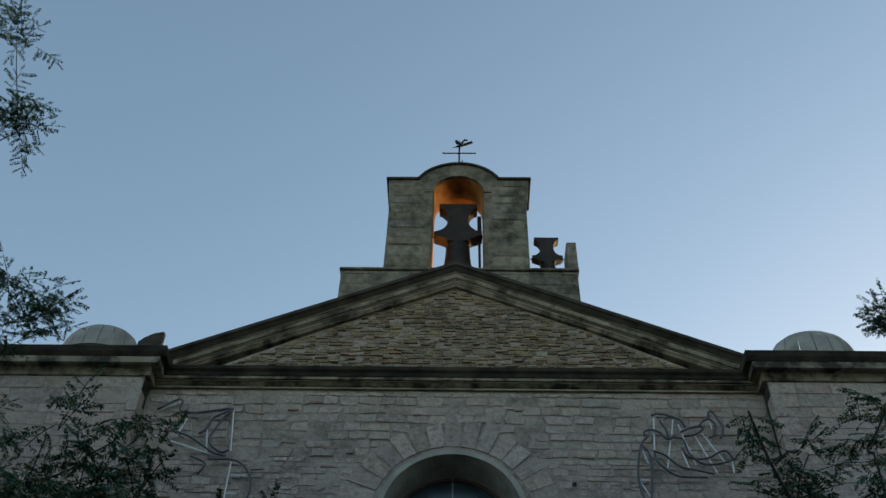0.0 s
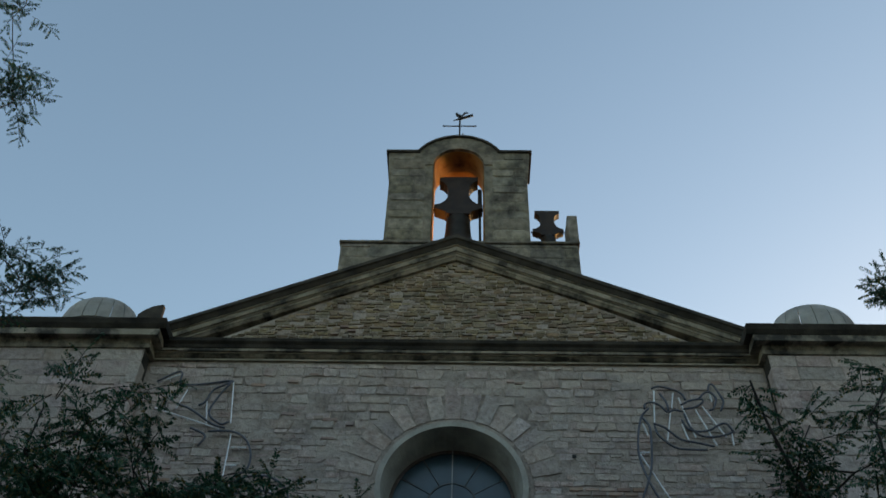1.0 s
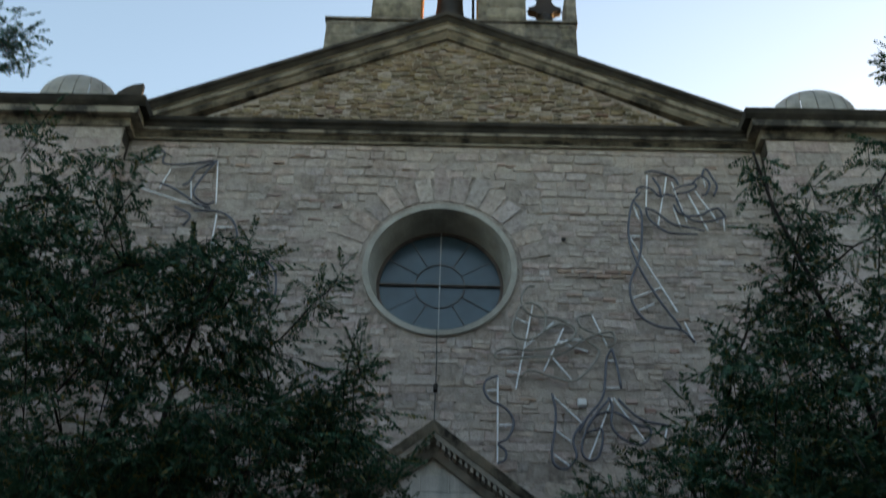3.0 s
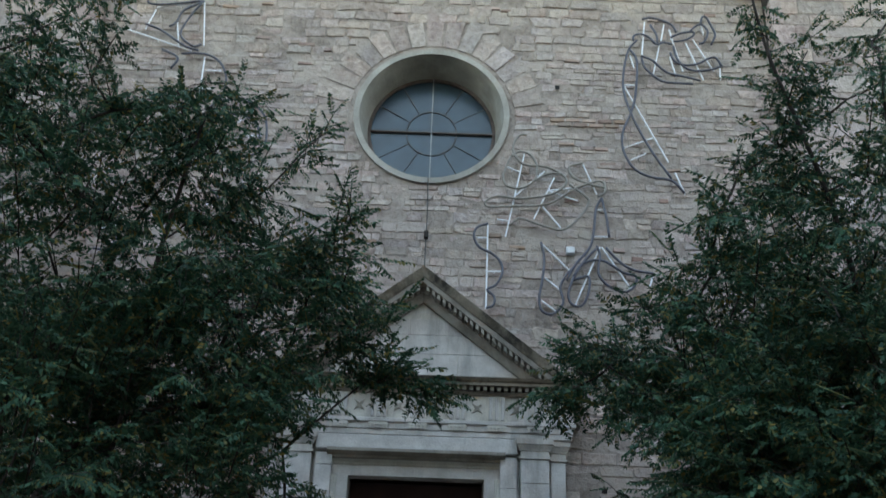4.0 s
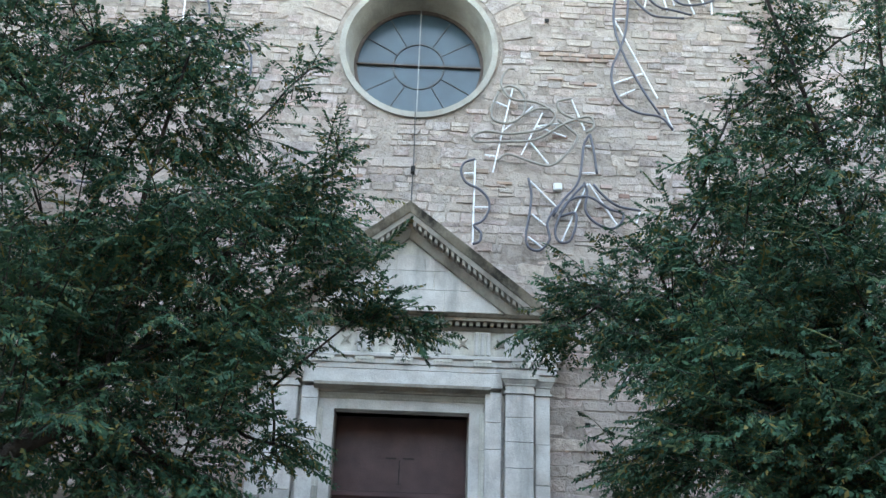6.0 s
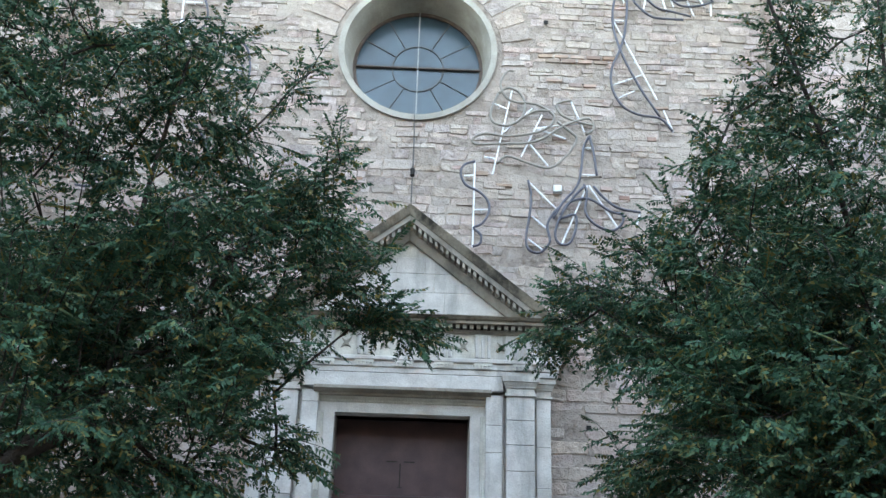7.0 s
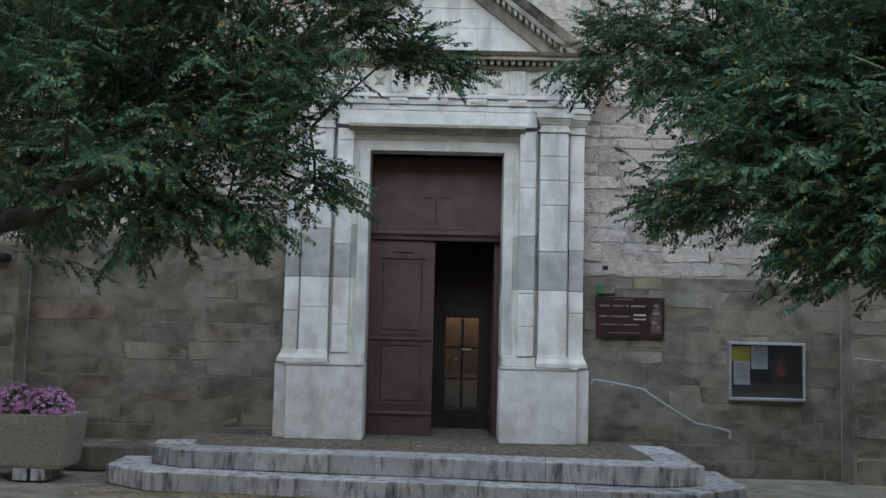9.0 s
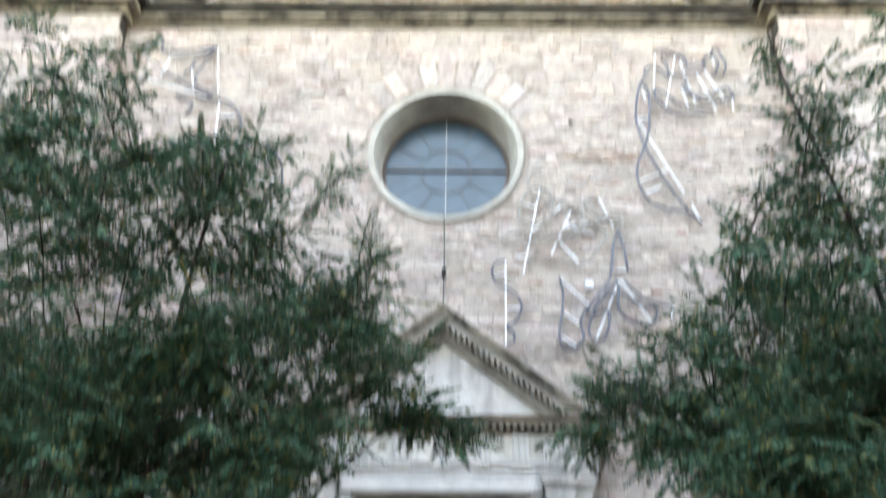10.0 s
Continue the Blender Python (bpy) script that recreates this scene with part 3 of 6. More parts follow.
# course joints of the tower blocks, proud blocks on its face
tower_shapes = stone_shapes(8, 0.05)
tower_cells = courses(-1.47, 1.11, 13.78, 16.1, (0.2, 0.3), (0.3, 0.7),
                      lambda z: [(TX - 0.62, TX + 0.62)] if z < 15.9 else [(TX - 0.86, TX + 0.86)], 5)
lay(tower_cells, tower_shapes, TY0, (0.004, 0.018), 0.009, None, M_TOWER, belfry, lambda x, z: False, rest_name="tower_facing")
lay(courses(-2.22, 1.95, 12.4, 13.68, (0.2, 0.3), (0.3, 0.7), lambda z: [], 6), tower_shapes, TY0 + 0.03, (0.004, 0.018), 0.009, None, M_TOWER, belfry,
    lambda x, z: False, rest_name="base_facing")
part("arch_band", loft(bmesh.new(), [[(TX + r * math.cos(a), y, 15.85 + r * math.sin(a)) for r, y in ((0.49, TY0 + 0.02), (0.49, TY0 - 0.02), (0.66, TY0 - 0.02), (0.66, TY0 + 0.02))]
                                     for a in [math.pi * k / 28 for k in range(29)]]), M_TOWER, belfry)


def headstock(half_top, half_bar, z0, z1, y0, y1, x):
    """A bell's wooden headstock: broad top, waisted sides, a thick bar below."""
    h = z1 - z0
    left = [(-half_bar * 0.45, -0.1 * h), (-half_bar * 0.55, -0.03 * h), (-half_bar * 0.88, 0.04 * h), (-half_bar, 0.08 * h), (-half_bar, 0.16 * h), (-half_bar * 0.74, 0.2 * h), (-half_bar * 0.56, 0.28 * h),
            (-half_bar * 0.46, 0.38 * h), (-half_bar * 0.42, 0.5 * h), (-half_bar * 0.43, 0.62 * h), (-half_bar * 0.5, 0.75 * h), (-half_bar * 0.64, 0.84 * h), (-half_top, 0.89 * h), (-half_top, h)]
    loop = left + [(-a, b) for a, b in left[::-1]]
    return outline_wall([[(x + a, z0 + b) for a, b in loop]], y0, y1)


def bell_unit(x, y, z_bar, s, label):
    b = thing("bell", (x, y, z_bar - 1.0 * s), label, "bell")
    stock = part("headstock", headstock(0.37 * s, 0.46 * s, z_bar, z_bar + 0.96 * s, y - 0.12 * s, y + 0.12 * s, x), M_DARKWOOD, b, "dark waisted wooden headstock")
    prof = [(0.02 * s, 0), (0.19 * s, 0), (0.225 * s, -0.05 * s), (0.235 * s, -0.3 * s), (0.26 * s, -0.55 * s), (0.33 * s, -0.78 * s), (0.37 * s, -0.85 * s), (0.35 * s, -0.86 * s), (0.02 * s, -0.5 * s)]
    part("bell_body", lathe(prof, (x, y, z_bar - 0.15 * s)), M_BRONZE, b, "dark bronze bell", smooth=True)
    for k in range(5):
        xx = x + (-0.2 + 0.1 * k) * s
        part("strap_bolt", tube([(xx, y, z_bar + 0.95 * s), (xx, y, z_bar + (1.0 + 0.04 * (k % 2)) * s)], 0.022 * s), M_IRON, stock, "iron bolt")
        part("crown_loop", tube([(xx * 0.55 + x * 0.45, y, z_bar - 0.16 * s), (xx * 0.55 + x * 0.45, y - 0.05 * s, z_bar - 0.12 * s), (xx * 0.55 + x * 0.45, y, z_bar - 0.07 * s)], 0.022 * s), M_IRON, b, "iron crown loop of the bell")
    part("axle", tube([(x - 0.5 * s, y, z_bar + 0.12 * s), (x + 0.5 * s, y, z_bar + 0.12 * s)], 0.03 * s), M_IRON, b)
    return b


bell_unit(TX - 0.0, 12.0, 14.93, 1.0, "large dark bronze bell hung from a waisted wooden headstock")
bell_unit(1.5, 12.0, 14.38, 0.62, "small dark bell beside the bell gable")
lever = thing("bell_lever", (0.24, 12.0, 14.0), "dark iron ringing lever beside the large bell", "lever")
part("rod", tube([(0.245, 12.0, 13.9), (0.235, 12.0, 15.1)], 0.025), M_IRON, lever)
part("weight", a_box(0.2, 0.28, 11.94, 12.06, 15.1, 15.6, 0.01), M_IRON, lever)
fl = thing("floodlight", (-0.55, 12.15, 13.77), "small dark floodlight at the foot of the arch", "floodlight")
part("housing", a_box(-0.6, -0.48, 12.1, 12.2, 13.83, 13.95, 0.015), M_IRON, fl)
part("bracket", a_box(-0.56, -0.52, 12.13, 12.17, 13.765, 13.83), M_IRON, fl)
lamp = new("floodlight_lamp", bpy.data.lights.new("floodlight_lamp", "SPOT"))
lamp.data.energy, lamp.data.color, lamp.data.shadow_soft_size, lamp.data.spot_size = 16, (1.0, 0.42, 0.08), 0.04, radians(62)
lamp.matrix_world = look((-0.56, 12.2, 13.99), (-0.32, 11.85, 16.3))

# weather vane
vane = thing("weather_vane", (TX, 11.9, 16.76), "thin black iron weather vane on the arch", "weather vane")
part("rod", tube([(TX, 11.9, 16.7), (TX, 11.9, 17.95)], 0.018), M_IRON, vane)
part("cross_arm", tube([(TX - 0.33, 11.9, 17.55), (TX + 0.33, 11.9, 17.55)], 0.014), M_IRON, vane)
for sx in (-1, 1):
    part("arm_tip", lathe([(0.004, -0.025), (0.025, 0), (0.004, 0.025)], (TX + sx * 0.33, 11.9, 17.55), 8), M_IRON, vane)
part("pointer", tube([(TX - 0.14, 11.9, 17.74), (TX + 0.05, 11.9, 17.82), (TX + 0.27, 11.9, 17.93)], [0.008, 0.012, 0.03], smooth_steps=3), M_IRON, vane)
part("cockerel", tube([(TX - 0.07, 11.9, 17.98), (TX - 0.02, 11.9, 17.88), (TX + 0.05, 11.9, 17.9), (TX + 0.1, 11.9, 18.0), (TX + 0.17, 11.9, 18.0)], [0.03, 0.035, 0.035, 0.03, 0.02], smooth_steps=3),
     M_IRON, vane)
part("brace", tube([(TX - 0.2, 11.9, 17.1), (TX - 0.02, 11.9, 16.98)], 0.012), M_IRON, vane)
part("brace", tube([(TX + 0.2, 11.9, 16.95), (TX + 0.0, 11.9, 17.0), (TX + 0.07, 11.9, 17.3)], 0.012), M_IRON, vane)


# rounded stone caps over the side bays
def dome_cap(x0, x1, y, z0, z1, label):
    ob = thing("roof_turret", ((x0 + x1) / 2, y, z0), label, "roof cap", "rounded caps over the side bays")
    cx, rx, h = (x0 + x1) / 2, (x1 - x0) / 2, z1 - z0
    n = 9
    for k in range(n):
        a0, a1 = math.pi * k / n + 0.01, math.pi * (k + 1) / n - 0.01
        bm = bmesh.new()
        rings = []
        for j in range(7):
            t = math.pi / 2 * j / 6
            w = math.cos(t) ** 0.55 if j < 6 else 0.3
            rings.append([(cx - rx * w * math.cos(a), y - 0.75 * rx * w * math.sin(a), z0 + h * math.sin(t) ** 0.85) for a in (a0, (a0 + a1) / 2, a1)])
        loft(bm, rings, closed=False)
        r = bmesh.ops.solidify(bm, geom=bm.faces[:], thickness=0.05)
        part("slab", bm, M_DOMESTONE, ob)
    part("core", a_box(cx - rx * 0.9, cx + rx * 0.9, y - 0.05, y + 0.3, z0 - 1.5, z0 + h * 0.55), M_DOMESTONE, ob)
    return ob


dome_cap(-7.18, -5.8, 12.5, 12.3, 12.95, "grey rounded stone cap of radial slabs above the cornice")
dome_cap(5.26, 6.78, 12.5, 12.2, 12.9, "grey rounded stone cap of radial slabs above the cornice")
fin = thing("stone_fin", (-5.55, 12.5, 12.4), "small curved grey stone fin above the cornice, coloured dark for its shaded side", "stone fin")
# grey fin given near-black stone, its shaded side put into the colour
part("blade", outline_wall([[(-5.86, 11.2), (-5.86, 12.75), (-5.76, 12.86), (-5.62, 12.95), (-5.46, 12.99), (-5.43, 12.97), (-5.43, 11.2)]], 12.46, 12.54), M_CRUST_SHADE, fin)

# ---- round window ----
win = thing("window_1", (AXIS, 11.7, WIN_Z - WIN_R), "round church window with leaded panes tinted blue for reflected sky", "window", kind="structure")


def ring(r0, r1, y0, y1, steps=64, cx=AXIS, cz=WIN_Z, r0b=None, r1b=None):
    secs = []
    for k in range(steps + 1):
        a = 2 * math.pi * k / steps
        c, s = math.cos(a), math.sin(a)
        secs.append([(cx + r * c, y, cz + r * s) for r, y in ((r0, y0), (r1, y0), (r1b or r1, y1), (r0b or r0, y1))])
    bm = loft(bmesh.new(), secs, caps=False)
    bmesh.ops.remove_doubles(bm, verts=bm.verts[:], dist=1e-5)
    return bm


part("splayed_reveal", ring(1.0, 1.019, WALL_Y - 0.03, 12.05, r0b=0.9), M_REVEAL, win, "pale plastered splayed reveal", smooth=False)
part("stone_surround", ring(1.0, 1.08, WALL_Y - 0.045, WALL_Y + 0.02), M_REVEAL, win, "pale flat stone ring")
GY = 11.99
part("frame", ring(0.87, 0.915, GY - 0.03, GY + 0.03), M_RUST, win)
for k in range(12):
    bm = bmesh.new()
    a0, a1 = math.pi / 6 * k, math.pi / 6 * (k + 1)
    arc_o = [(AXIS + 0.88 * math.cos(a), WIN_Z + 0.88 * math.sin(a)) for a in [a0 + (a1 - a0) * j / 6 for j in range(7)]]
    arc_i = [(AXIS + 0.36 * math.cos(a), WIN_Z + 0.36 * math.sin(a)) for a in [a1 - (a1 - a0) * j / 4 for j in range(5)]]
    t = random.uniform(-0.006, 0.006)
    part("pane", outline_wall([arc_o + arc_i], GY + t, GY + 0.006 + t), M_GLASS, win)
for k in range(4):
    a0 = math.pi / 2 * k
    arc = [(AXIS + 0.36 * math.cos(a), WIN_Z + 0.36 * math.sin(a)) for a in [a0 + math.pi / 2 * j / 8 for j in range(9)]]
    part("centre_pane", outline_wall([arc + [(AXIS, WIN_Z)]], GY, GY + 0.006), M_GLASS, win)
part("inner_ring", ring(0.35, 0.368, GY - 0.015, GY + 0.012, 48), M_LEAD, win)
for k in range(12):
    if k % 3:
        a = math.pi / 6 * k
        c, s = math.cos(a), math.sin(a)
        part("glazing_bar", tube([(AXIS + 0.37 * c, GY - 0.005, WIN_Z + 0.37 * s), (AXIS + 0.88 * c, GY - 0.005, WIN_Z + 0.88 * s)], 0.008), M_LEAD, win)
part("cross_bar", a_box(AXIS - 0.88, AXIS + 0.88, GY - 0.045, GY - 0.005, WIN_Z - 0.011, WIN_Z + 0.011), M_RUST, win)
part("upright_bar", a_box(AXIS - 0.009, AXIS + 0.009, GY - 0.07, GY - 0.047, WIN_Z - 0.89, WIN_Z + 0.9), M_PALEBAR, win, "pale metal upright bar")
# added dark sheet that stands in for the unlit room behind the panes
tagged(part("window_dark_backing", a_box(AXIS - 1.3, AXIS + 1.3, 13.2, 13.3, WIN_Z - 1.3, WIN_Z + 1.3), M_INSIDE), "dark backing sheet added for the unlit interior behind the round window", "wall", kind="structure")
# voussoirs round the upper half
vous = thing("window_arch", (AXIS, WALL_Y, WIN_Z), "radial wedge stones over the round window", "arch", kind="structure")
for k in range(15):
    a0 = radians(8) + radians(164) * k / 15 + 0.008
    a1 = radians(8) + radians(164) * (k + 1) / 15 - 0.008
    ro = random.uniform(1.5, 1.72) + (0.12 if abs(k - 7) < 1 else 0)
    pts = [(AXIS + r * math.cos(a), WIN_Z + r * math.sin(a)) for r, a in ((1.16, a0), (ro, a0 + 0.012), (ro + random.uniform(-0.03, 0.03), a1 - 0.012), (1.16, a1))]
    d = random.uniform(0.01, 0.022)
    part("voussoir", outline_wall([pts], WALL_Y - d, WALL_Y + 0.03), M_RUBBLE, vous)

# ---- portal ----
portal = thing("portal", (AXIS, WALL_Y, SILL), "pale limestone doorway with pilasters, frieze and dentilled pediment", "portal", kind="structure")
CLEAN_TOP = 2.22
part("backing", outline_wall([[(AXIS - 1.72, SILL), (DOOR_L - 0.002, SILL), (DOOR_L - 0.002, DOOR_TOP + 0.002), (DOOR_R + 0.002, DOOR_TOP + 0.002), (DOOR_R + 0.002, SILL), (AXIS + 1.72, SILL), (AXIS + 1.72, 4.66), (AXIS - 1.72, 4.66)]], 11.27, WALL_Y),
     M_PALE, portal)
jr = random.Random(27)
for sgn in (-1, 1):
    def px_(d0, d1):
        a, b = AXIS + sgn * d0, AXIS + sgn * d1
        return min(a, b), max(a, b)
    # plinth
    part("plinth", a_box(*px_(0.77, 1.65), 11.08, WALL_Y, SILL, 1.19, 0.012), M_CLEAN, portal)
    part("plinth_cap", a_box(*px_(0.775, 1.66), 11.07, WALL_Y, 1.193, 1.222, 0.006), M_CLEAN, portal)
    part("plinth_return", a_box(*px_(1.653, 1.8), 11.2, WALL_Y, SILL, 1.2, 0.012), M_CLEAN, portal)
    # strips of the doorway, each of blocks with joints of its own, washed up to a line
    washed = 2.2 if sgn < 0 else 2.1
    for nm, d0, d1, y, top in (("shaft", 1.2, 1.525, 11.12, 3.93), ("back_pilaster", 1.555, 1.725, 11.22, 3.93), ("groove_strip", 1.16, 1.2, 11.25, 3.93), ("jamb_band", 0.965, 1.155, 11.14, 3.94)):
        z = 1.34
        while z < top - 0.01:
            z1 = washed if z < washed - 0.3 and jr.random() < 0.5 else min(z + jr.uniform(0.26, 0.62), washed if z < washed else top)
            if top - z1 < 0.14:
                z1 = top
            mt = M_CLEAN if z1 <= washed + 0.001 else M_UNWASHED if z1 < 2.9 else M_PALE
            dy = jr.uniform(0.0, 0.005)
            part(nm, a_box(*px_(d0, d1), y - dy, WALL_Y, z, z1 - 0.004, 0.005), mt, portal)
            z = z1
    z = 1.34
    for z1, mt in ((washed, M_CLEAN), (washed + 0.62, M_UNWASHED), (3.28, M_PALE), (DOOR_TOP - 0.004, M_PALE)):
        part("inner_jamb", loft(bmesh.new(), [[(AXIS + sgn * d, y, zz) for d, y in ((0.963, 11.19), (0.935, 11.2), (0.93, 11.235), (0.915, 11.24), (0.905, 11.27), (0.82, 11.4), (0.812, 11.43), (0.8, 11.435), (0.786, 11.47), (0.786, 11.72), (0.963, 11.72))]
                                              for zz in (z, z1 - 0.004)]), mt, portal)
        z = z1
    for nm, e0, e1, y in (("pilaster_base", 1.2, 1.525, 11.11), ("back_base", 1.56, 1.725, 11.21)):
        part(nm, loft(bmesh.new(), [[(x, yy, z) for x, yy in ((px_(e0 - g * 0.4, e1 + g)[0], y - g), (px_(e0 - g * 0.4, e1 + g)[1], y - g), (px_(e0 - g * 0.4, e1 + g)[1], WALL_Y), (px_(e0 - g * 0.4, e1 + g)[0], WALL_Y))]
                                    for g, z in ((0.05, 1.224), (0.048, 1.27), (0.04, 1.276), (0.018, 1.32), (0.004, 1.37))]), M_CLEAN, portal)
    part("jamb_base", a_box(*px_(0.8, 1.18), 11.16, WALL_Y, 1.223, 1.338, 0.008), M_CLEAN, portal)
    for nm, e0, e1, y in (("capital", 1.2, 1.525, 11.115), ("side_capital", 1.56, 1.725, 11.215)):
        for z0, z1, g0, g1 in ((3.932, 3.958, 0.018, 0.018), (3.962, 4.02, 0.002, 0.002), (4.024, 4.045, 0.014, 0.02), (4.048, 4.088, 0.022, 0.045), (4.096, 4.158, 0.052, 0.056)):
            part(nm, loft(bmesh.new(), [[(x, yy, z) for x, yy in ((px_(e0 - g, e1 + g)[0], y - g), (px_(e0 - g, e1 + g)[1], y - g), (px_(e0 - g, e1 + g)[1], WALL_Y), (px_(e0 - g, e1 + g)[0], WALL_Y))]
                                        for g, z in ((g0, z0), (g1, z1))]), M_PALE, portal)
# door head: bands over the opening
part("inner_head", loft(bmesh.new(), [[(x, y, z) for y, z in ((11.19, 3.883), (11.22, 3.86), (11.235, 3.855), (11.25, 3.835), (11.4, 3.765), (11.42, 3.762), (11.43, 3.74), (11.455, 3.736), (11.47, DOOR_TOP), (11.72, DOOR_TOP), (11.72, 3.883))]
                                      for x in (AXIS - 0.963, AXIS + 0.963)]), M_PALE, portal)
for nm, d, y, z0, z1 in (("head_band", 1.162, 11.135, 3.985, 4.157),):
    part(nm, a_box(AXIS - d, AXIS + d, y, WALL_Y + (0.22 if y > 11.2 else 0), z0, z1, 0.006), M_PALE, portal)
part("head_moulding", moulding([(WALL_Y, 3.885), (11.19, 3.885), (11.15, 3.892), (11.14, 3.915), (11.1, 3.925), (11.07, 3.945), (11.05, 3.948), (11.045, 3.982), (WALL_Y, 3.982)], (AXIS - 1.02, AXIS + 1.02)), M_PORTCORN, portal)
part("architrave_band", a_box(AXIS - 1.8, AXIS + 1.8, 11.135, WALL_Y, 4.162, 4.225, 0.005), M_PALE, portal)
part("architrave_band", a_box(AXIS - 1.81, AXIS + 1.81, 11.12, WALL_Y, 4.229, 4.3, 0.005), M_PALE, portal)
part("taenia", a_box(AXIS - 1.84, AXIS + 1.84, 11.085, WALL_Y, 4.303, 4.35, 0.008), M_PALE, portal)
part("frieze", a_box(AXIS - 1.83, AXIS + 1.83, 11.16, WALL_Y, 4.352, 4.66), M_PALE, portal)
for k in range(-3, 4):
    cx = AXIS + 0.46 * k
    if abs(k) == 3:
        part("frieze_block", a_box(cx - 0.2, cx + 0.2, 11.135, 11.165, 4.355, 4.655, 0.004), M_PALE, portal)
    tri = part("triglyph", a_box(cx - 0.1, cx + 0.1, 11.128, 11.158, 4.36, 4.655), M_PALE, portal)
    for j in (-1, 0, 1):
        part("glyph", a_box(cx + j * 0.07 - 0.022, cx + j * 0.07 + 0.022, 11.108, 11.132, 4.365, 4.64, 0.008), M_PALE, tri)
    reg = part("regula", a_box(cx - 0.11, cx + 0.11, 11.09, 11.12, 4.27, 4.301), M_PALE, portal)
    for j in range(5):
        part("gutta", a_box(cx - 0.1 + j * 0.044, cx - 0.076 + j * 0.044, 11.092, 11.14, 4.235, 4.27), M_PALE, reg)
for k in range(-3, 3):
    cx, cz = AXIS + 0.46 * k + 0.23, 4.51
    bm = bmesh.new()
    loop = []
    for j in range(8):
        a = math.pi / 4 * j + math.pi / 4
        r = 0.085 if j % 2 == 0 else 0.022
        loop.append((cx + r * math.cos(a), cz + r * math.sin(a)))
    part("star", outline_wall([loop], 11.135, 11.165), M_PORTCORN, portal, "carved four-pointed star")
# portal cornice and pediment
part("cornice_bed", moulding([(WALL_Y, 4.662), (11.13, 4.662), (11.1, 4.7), (WALL_Y, 4.7)], (AXIS - 1.85, AXIS + 1.85)), M_PORTCORN, portal)
for k in range(46):
    x = AXIS - 1.84 + k * 0.0818
    part("dentil", a_box(x - 0.022, x + 0.022, 11.04, 11.12, 4.703, 4.75), M_PORTCORN, portal)
part("corona", moulding([(WALL_Y, 4.753), (11.0, 4.753), (11.0, 4.79), (10.97, 4.8), (10.94, 4.83), (WALL_Y, 4.845)], (AXIS - 1.92, AXIS + 1.92)), M_CORNICE, portal)
part("pediment_field", outline_wall([[(AXIS - 1.5, 4.84), (AXIS + 1.5, 4.84), (AXIS, 6.0)]], 11.3, WALL_Y), M_PALE, portal)
part("field_sill", moulding([(11.3, 4.846), (11.2, 4.846), (11.2, 4.9), (11.3, 4.93)], (AXIS - 1.4, AXIS + 1.4)), M_PALE, portal)
for k, (h0, h1, w) in enumerate(((4.94, 5.2, 1.12), (5.205, 5.44, 0.8), (5.445, 5.65, 0.5))):
    for a, b in ((-w, -w * 0.3), (-w * 0.3 + 0.006, w * 0.4), (w * 0.4 + 0.006, w)):
        part("field_block", a_box(AXIS + a, AXIS + b, 11.29, 11.32, h0, h1, 0.004), M_PALE, portal)
for sgn in (-1, 1):
    slope = (6.2 - 4.83) / 1.76
    for nm, lo, hi, ya, yb, mt in (("rake_bed", 0.0, 0.1, 11.24, 11.18, M_PORTCORN), ("rake_corona", 0.18, 0.25, 11.03, 11.02, M_PORTCORN), ("rake_cyma", 0.253, 0.36, 11.0, 10.93, M_CORNICE),
                                   ("rake_back", 0.1, 0.18, 11.17, 11.17, M_PORTCORN)):
        secs = []
        for d in (0.0, 1.92):
            z = 5.86 - slope * d
            x = AXIS + sgn * d
            secs.append([(x, WALL_Y, z + lo), (x, ya, z + lo), (x, yb, z + hi), (x, WALL_Y, z + hi)])
        part(nm, loft(bmesh.new(), secs), mt, portal)
    for k in range(27):
        d = 0.04 + k * 0.068
        z = 5.86 - slope * d
        x = AXIS + sgn * d
        bm = loft(bmesh.new(), [[(x, y, z + 0.115), (x, y, z + 0.178), (x + sgn * 0.036, y, z + 0.178 - slope * 0.036), (x + sgn * 0.036, y, z + 0.115 - slope * 0.036)] for y in (11.05, 11.17)])
        part("dentil", bm, M_PORTCORN, portal)

# ---- doors ----
DY = 11.72


def panel(parent, x0, x1, z0, z1, y, mat, ears=False):
    """A raised and fielded panel with its frame moulding."""
    bm = bmesh.new()
    for a, b, c, d in ((x0, x1, z1 - 0.025, z1), (x0, x1, z0, z0 + 0.025), (x0, x0 + 0.025, z0 + 0.026, z1 - 0.026), (x1 - 0.025, x1, z0 + 0.026, z1 - 0.026)):
        box(bm, a, b, y - 0.018, y + 0.004, c, d)
    part("panel_moulding", bm, mat, parent)
    part("panel_field", a_box(x0 + 0.05, x1 - 0.05, y - 0.012, y + 0.004, z0 + 0.05, z1 - 0.05, 0.008), mat, parent)


door = thing("door_1", (-0.57, DY, SILL), "closed oxblood painted wooden door leaf with raised panels", "door", kind="structure")
leaf = part("leaf", a_box(DOOR_L + 0.005, -0.19, DY, DY + 0.06, SILL + 0.01, 2.69), M_DOOR, door)
panel(leaf, -0.86, -0.3, 1.56, 2.5, DY, M_DOOR)
panel(leaf, -0.86, -0.3, 0.72, 1.46, DY, M_DOOR)
part("rail_moulding", a_box(DOOR_L + 0.01, -0.2, DY - 0.025, DY, 1.485, 1.53, 0.01), M_DOOR, leaf)
part("kick_moulding", a_box(DOOR_L + 0.01, -0.2, DY - 0.025, DY, 0.6, 0.64, 0.01), M_DOOR, leaf)
